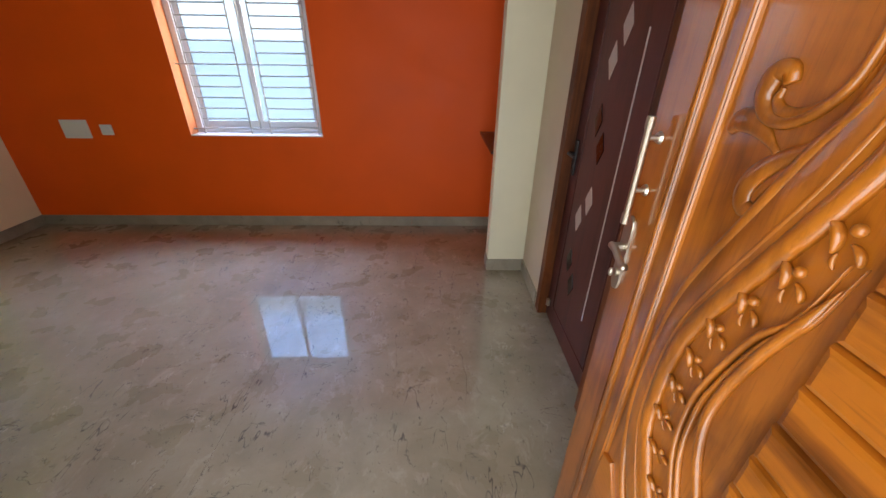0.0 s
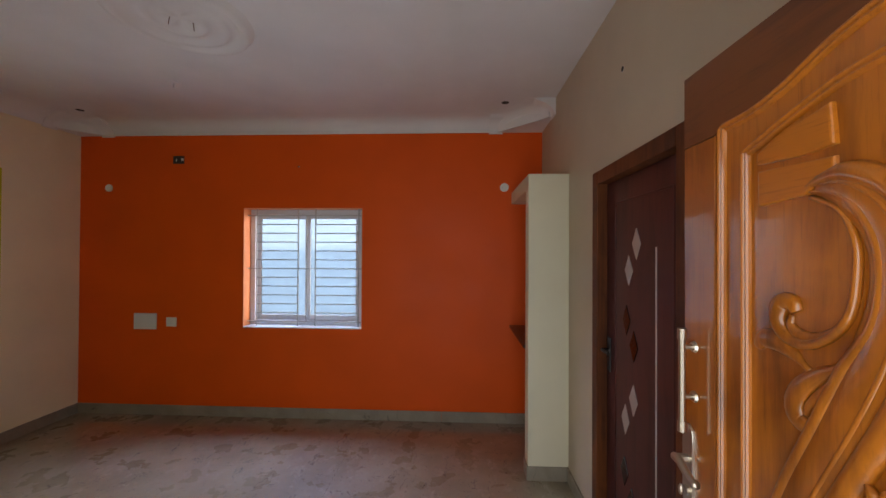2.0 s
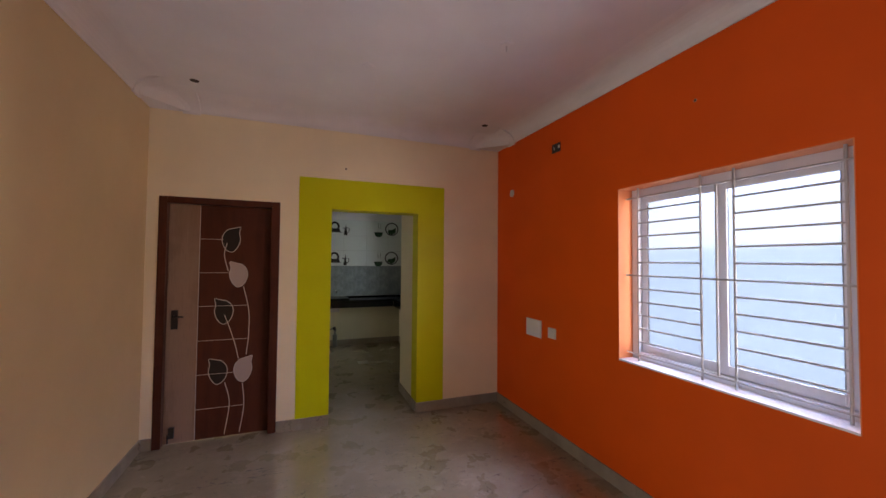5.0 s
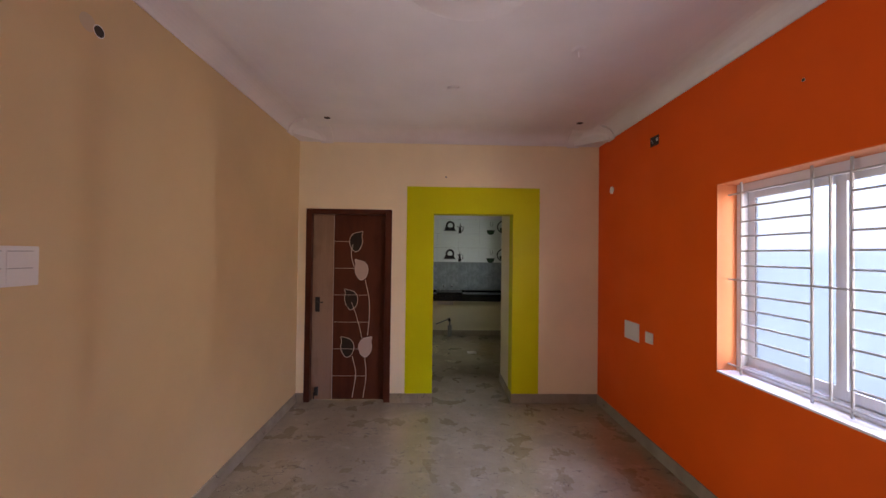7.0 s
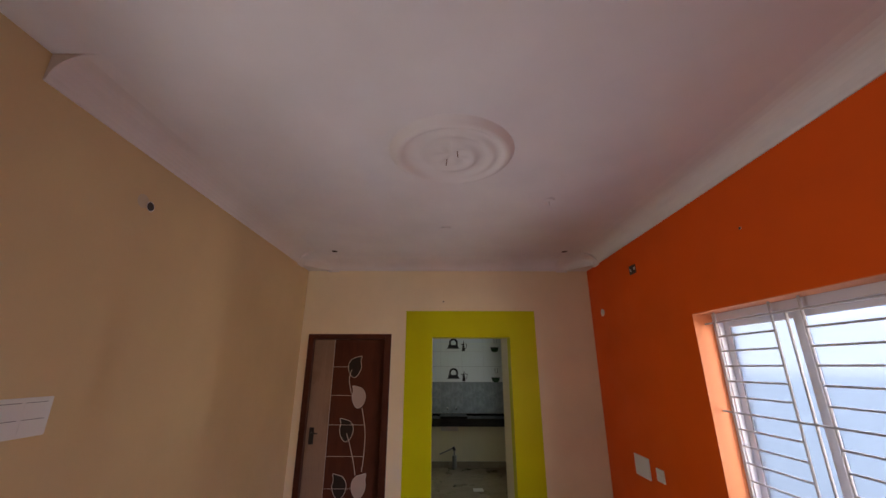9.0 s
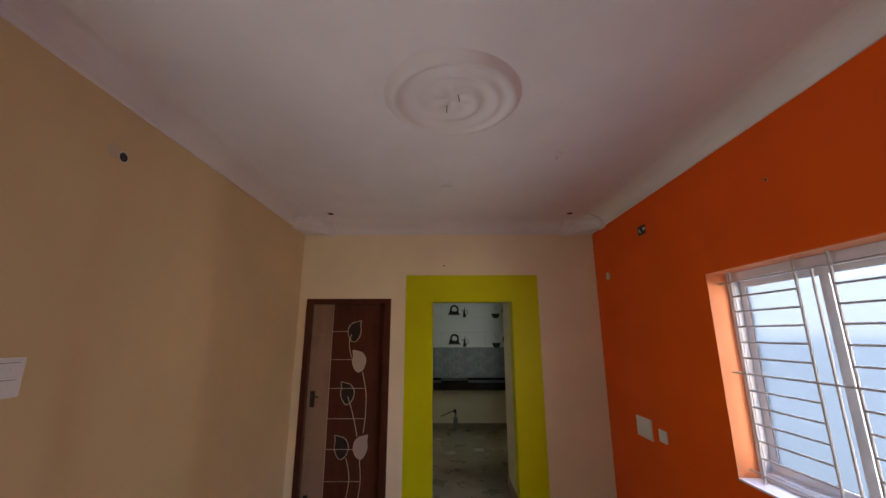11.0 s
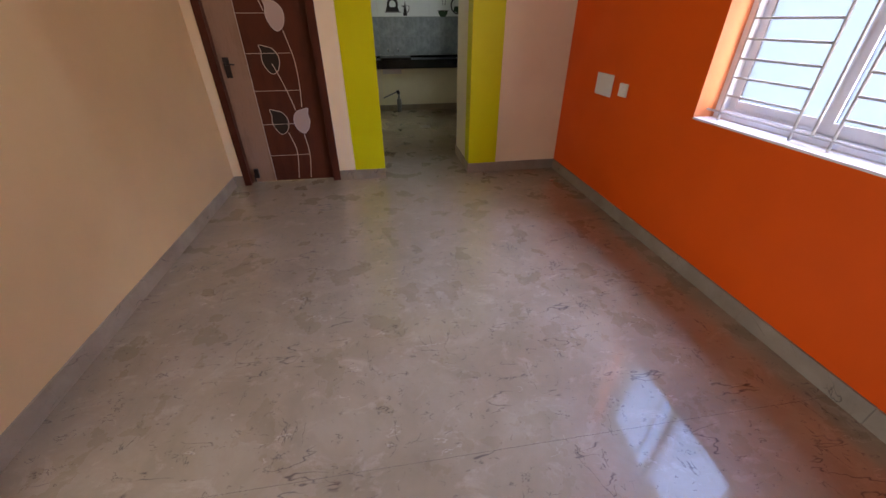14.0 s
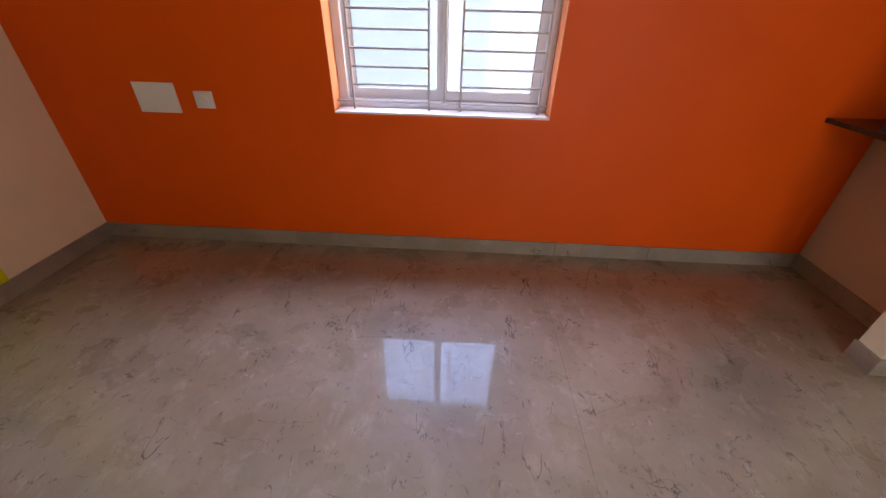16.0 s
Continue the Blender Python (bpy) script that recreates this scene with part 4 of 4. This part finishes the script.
    def nudge(pts, du):
        return [(u - du * max(0.0, min(1.0, (v - 1.0) / 0.35)), v) for u, v in pts]
    A, B = nudge(A, 0.011), nudge(B, 0.021)
    mid = [((a[0] + b[0]) / 2, (a[1] + b[1]) / 2) for a, b in zip(A[1:], B[1:])]
    mid = [(0.342, 1.76)] + mid
    grow = lambda t: min(1.0, 0.3 + 5 * t)
    part("swan_band", sweep(spline(mid, 8), halfround(0.078, 0.012, 7), f, width=grow), TEAK, body, smooth=True)
    tube("swan_rib", A, 0.021, 0.0125, grow)
    tube("swan_rib", B, 0.033, 0.0165, grow)
    third = [((a[0] * 0.35 + b[0] * 0.65), (a[1] * 0.35 + b[1] * 0.65)) for a, b in zip(A[1:], B[1:])]
    tube("swan_rib", [(0.344, 1.761)] + third, 0.012, 0.0135, grow)
    tube("scroll_tube", [(0.333, 1.748), (0.376, 1.723), (0.396, 1.678), (0.397, 1.634), (0.388, 1.582), (0.362, 1.546), (0.326, 1.526), (0.292, 1.530), (0.275, 1.555), (0.282, 1.583), (0.301, 1.586), (0.309, 1.572)], 0.026, 0.014,
         lambda t: 0.3 + 0.5 * t if t < 0.5 else (0.55 + 2.3 * (t - 0.5) if t < 0.8 else 1.24 - 2.4 * (t - 0.8)))
    tube("scroll_fill", [(0.378, 1.565), (0.345, 1.541), (0.314, 1.537), (0.297, 1.55), (0.300, 1.566)], 0.018, 0.008, lambda t: 0.4 + 0.6 * math.sin(math.pi * t))
    tube("acanthus_lobe", [(0.232, 1.500), (0.245, 1.516), (0.270, 1.518), (0.300, 1.506), (0.33, 1.486)], 0.036, 0.010, lambda t: 0.3 + 0.7 * math.sin(math.pi * min(1, t + 0.1)))
    tube("hook_scroll", [(0.378, 1.505), (0.343, 1.484), (0.314, 1.456), (0.302, 1.428), (0.309, 1.406), (0.327, 1.402)], 0.027, 0.009, lambda t: 0.3 + 0.95 * math.sin(math.pi * (0.08 + 0.72 * t)))
    tube("hook_fill", [(0.385, 1.49), (0.352, 1.465), (0.328, 1.436), (0.322, 1.418)], 0.022, 0.006, lambda t: 1.0 - 0.6 * t)
    C = [(0.492, 1.40), (0.470, 1.31), (0.435, 1.256), (0.412, 1.20), (0.393, 1.139), (0.378, 1.08), (0.374, 1.022), (0.377, 0.97), (0.39, 0.917), (0.425, 0.835)]
    D = [(0.498, 1.37), (0.482, 1.32), (0.447, 1.233), (0.419, 1.135), (0.411, 1.056), (0.429, 0.977), (0.465, 0.909)]
    C, D = nudge(C, 0.014), nudge(D, 0.018)
    fade = lambda t: min(1.0, 0.12 + 5 * t)
    tube("garland_rib", C, 0.012, 0.011, fade)
    tube("garland_rib", [(u + 0.016, v + 0.004) for u, v in C], 0.011, 0.010, fade)
    tube("garland_rib", [(u + 0.004, v) for u, v in D], 0.018, 0.013, fade)

    # flower garland
    g = spline([(0.461, 1.422), (0.425, 1.346), (0.387, 1.274), (0.358, 1.203), (0.347, 1.133), (0.334, 1.045), (0.334, 0.972), (0.356, 0.897), (0.389, 0.821)], 5)
    lengths, total = [0.0], 0.0
    for a, b in zip(g, g[1:]):
        total += (b - a).length
        lengths.append(total)
    count = 9
    for i in range(count):
        s = total * i / (count - 1)
        j = max(k for k, l in enumerate(lengths) if l <= s + 1e-6)
        j = min(j, len(g) - 2)
        p = g[j].lerp(g[j + 1], (s - lengths[j]) / max(1e-6, lengths[j + 1] - lengths[j]))
        t = (g[j + 1] - g[j]).normalized()
        ang = math.atan2(t[1], t[0])
        big = 1.0 - 0.028 * i
        def leafy(al, ln, wd, hh, du, dv, curl=0.35):
            a = ang + al + random.uniform(-0.1, 0.1)
            q = [Vector((p[0] + du * big + math.cos(a + bend * curl) * ln * big * s_, p[1] + dv * big + math.sin(a + bend * curl) * ln * big * s_)) for s_, bend in ((0.0, -0.6), (0.3, -0.3), (0.6, 0.1), (0.85, 0.6), (1.0, 1.0))]
            part("petal", sweep(spline(q, 3), halfround(wd * big, hh, 6), lambda u, v, d: f(u, v, d + 0.003), width=lambda t: 0.15 + 0.95 * math.sin(math.pi * min(1.0, 0.1 + 0.8 * t)) ** 1.3), TEAK, body, smooth=True)
        leafy(3.62, 0.038, 0.013, 0.011, -0.006, -0.018)
        leafy(1.50, 0.026, 0.0085, 0.008, 0.008, 0.000, -0.4)
        leafy(0.35, 0.020, 0.007, 0.004, -0.002, -0.016)
        part("bud", ball(Vector(f(p[0] + 0.011 * big, p[1] + 0.018 * big, 0.010)), 0.0082 * big), TEAK, body, smooth=True)

    # slats
    z = 1.883
    i = 0
    while z > 0.95:
        h = 0.0708
        lo = z - h + 0.004
        left = 0.502 + 0.04 * (z - 1.2)
        right = 0.79
        pts = [(left, lo), (right, lo), (right, z), (left, z)]
        if i == 0:
            pts = [(left, lo), (right, lo), (right, z - 0.035), (0.67, z - 0.03), (0.60, z - 0.028), (0.575, z - 0.018), (0.558, z - 0.016), (left, z - 0.028)]
        part("slat", prism(pts, f, 0.018, bevel=0.011), TEAK_ACROSS, body)
        z -= h
        i += 1
    # lower panel
    part("raised_panel", prism([(0.2, 0.41), (0.78, 0.41), (0.774, 0.67), (0.734, 0.681), (0.682, 0.594), (0.298, 0.594), (0.246, 0.681), (0.206, 0.67)], f, 0.012, bevel=0.006), TEAK_ACROSS, body)

    place(root, *obs)
    # ironmongery
    def g3(u, v, d):
        return Vector(f(u, v, d))
    hb = thing("pull_handle", g3(0.046, 1.39, 0.007), "satin nickel bar pull handle on the teak entrance door", "door handle")
    bar = part("bar", rod(g3(0.063, 1.275, 0.036), g3(0.063, 1.49, 0.036), 0.0075, 14), CHROME, smooth=False)
    rest = [bar]
    for v in (1.28, 1.484):
        rest.append(part("bar_ferrule", rod(g3(0.063, v - 0.012, 0.036), g3(0.063, v + 0.012, 0.036), 0.0095, 14), CHROME))
    for v in (1.345, 1.455):
        rest.append(part("post", rod(g3(0.063, v, 0.007), g3(0.063, v, 0.036), 0.006, 12), CHROME))
        rest.append(part("rosette", rod(g3(0.063, v, 0.007), g3(0.063, v, 0.013), 0.014, 16, r2=0.011), CHROME))
    place(hb, *rest)
    lk = thing("lever_lock", g3(0.046, 1.18, 0.007), "satin nickel lever lock on the carved teak door", "door lock")
    out = [(0.046 + 0.02 * math.cos(a) * (1.0 if abs(math.sin(a)) < 0.8 else 0.9), 1.18 + 0.098 * math.sin(a) ** 1.0 * (0.9 + 0.1 * abs(math.sin(a)))) for a in [i * math.pi / 14 for i in range(28)]]
    out = [(0.046 + max(-0.018, min(0.018, (u - 0.046) * 1.9)), v) for u, v in out]
    plate = part("lock_plate", prism(out, lambda u, v, d: f(u, v, d + 0.007), 0.006, bevel=0.0025), CHROME)
    neck = part("lever_neck", rod(g3(0.046, 1.20, 0.012), g3(0.046, 1.20, 0.042), 0.0105, 14), CHROME)
    lever = part("lever", sweep(spline([(0.026, 1.203), (0.042, 1.205), (0.068, 1.192), (0.092, 1.182), (0.104, 1.186)], 5), [(0.009 * math.cos(a), 0.009 * math.sin(a)) for a in [i * math.pi / 5 for i in range(10)]],
                                lambda u, v, d: f(u + 0.018, v, d + 0.042)), CHROME, smooth=True)
    cyl = part("key_cylinder", rod(g3(0.046, 1.13, 0.012), g3(0.046, 1.13, 0.02), 0.011, 16), CHROME)
    knob = part("thumb_turn", ball(g3(0.046, 1.13, 0.028), 0.012, (0.5, 0.5, 1.1)), CHROME, smooth=True)
    place(lk, plate, neck, lever, cyl, knob)


TEAK_STILE = wood("reddish_varnished_stile", (0.13, 0.032, 0.003), (0.36, 0.105, 0.008), 0.3, coat=0.8)
# rail teak is toned down: shade above the arch goes into its colour
TEAK_RAIL = wood("shade_darkened_rail", (0.07, 0.019, 0.003), (0.17, 0.05, 0.007), 0.38, axis=1, coat=0.2)
carved_door()
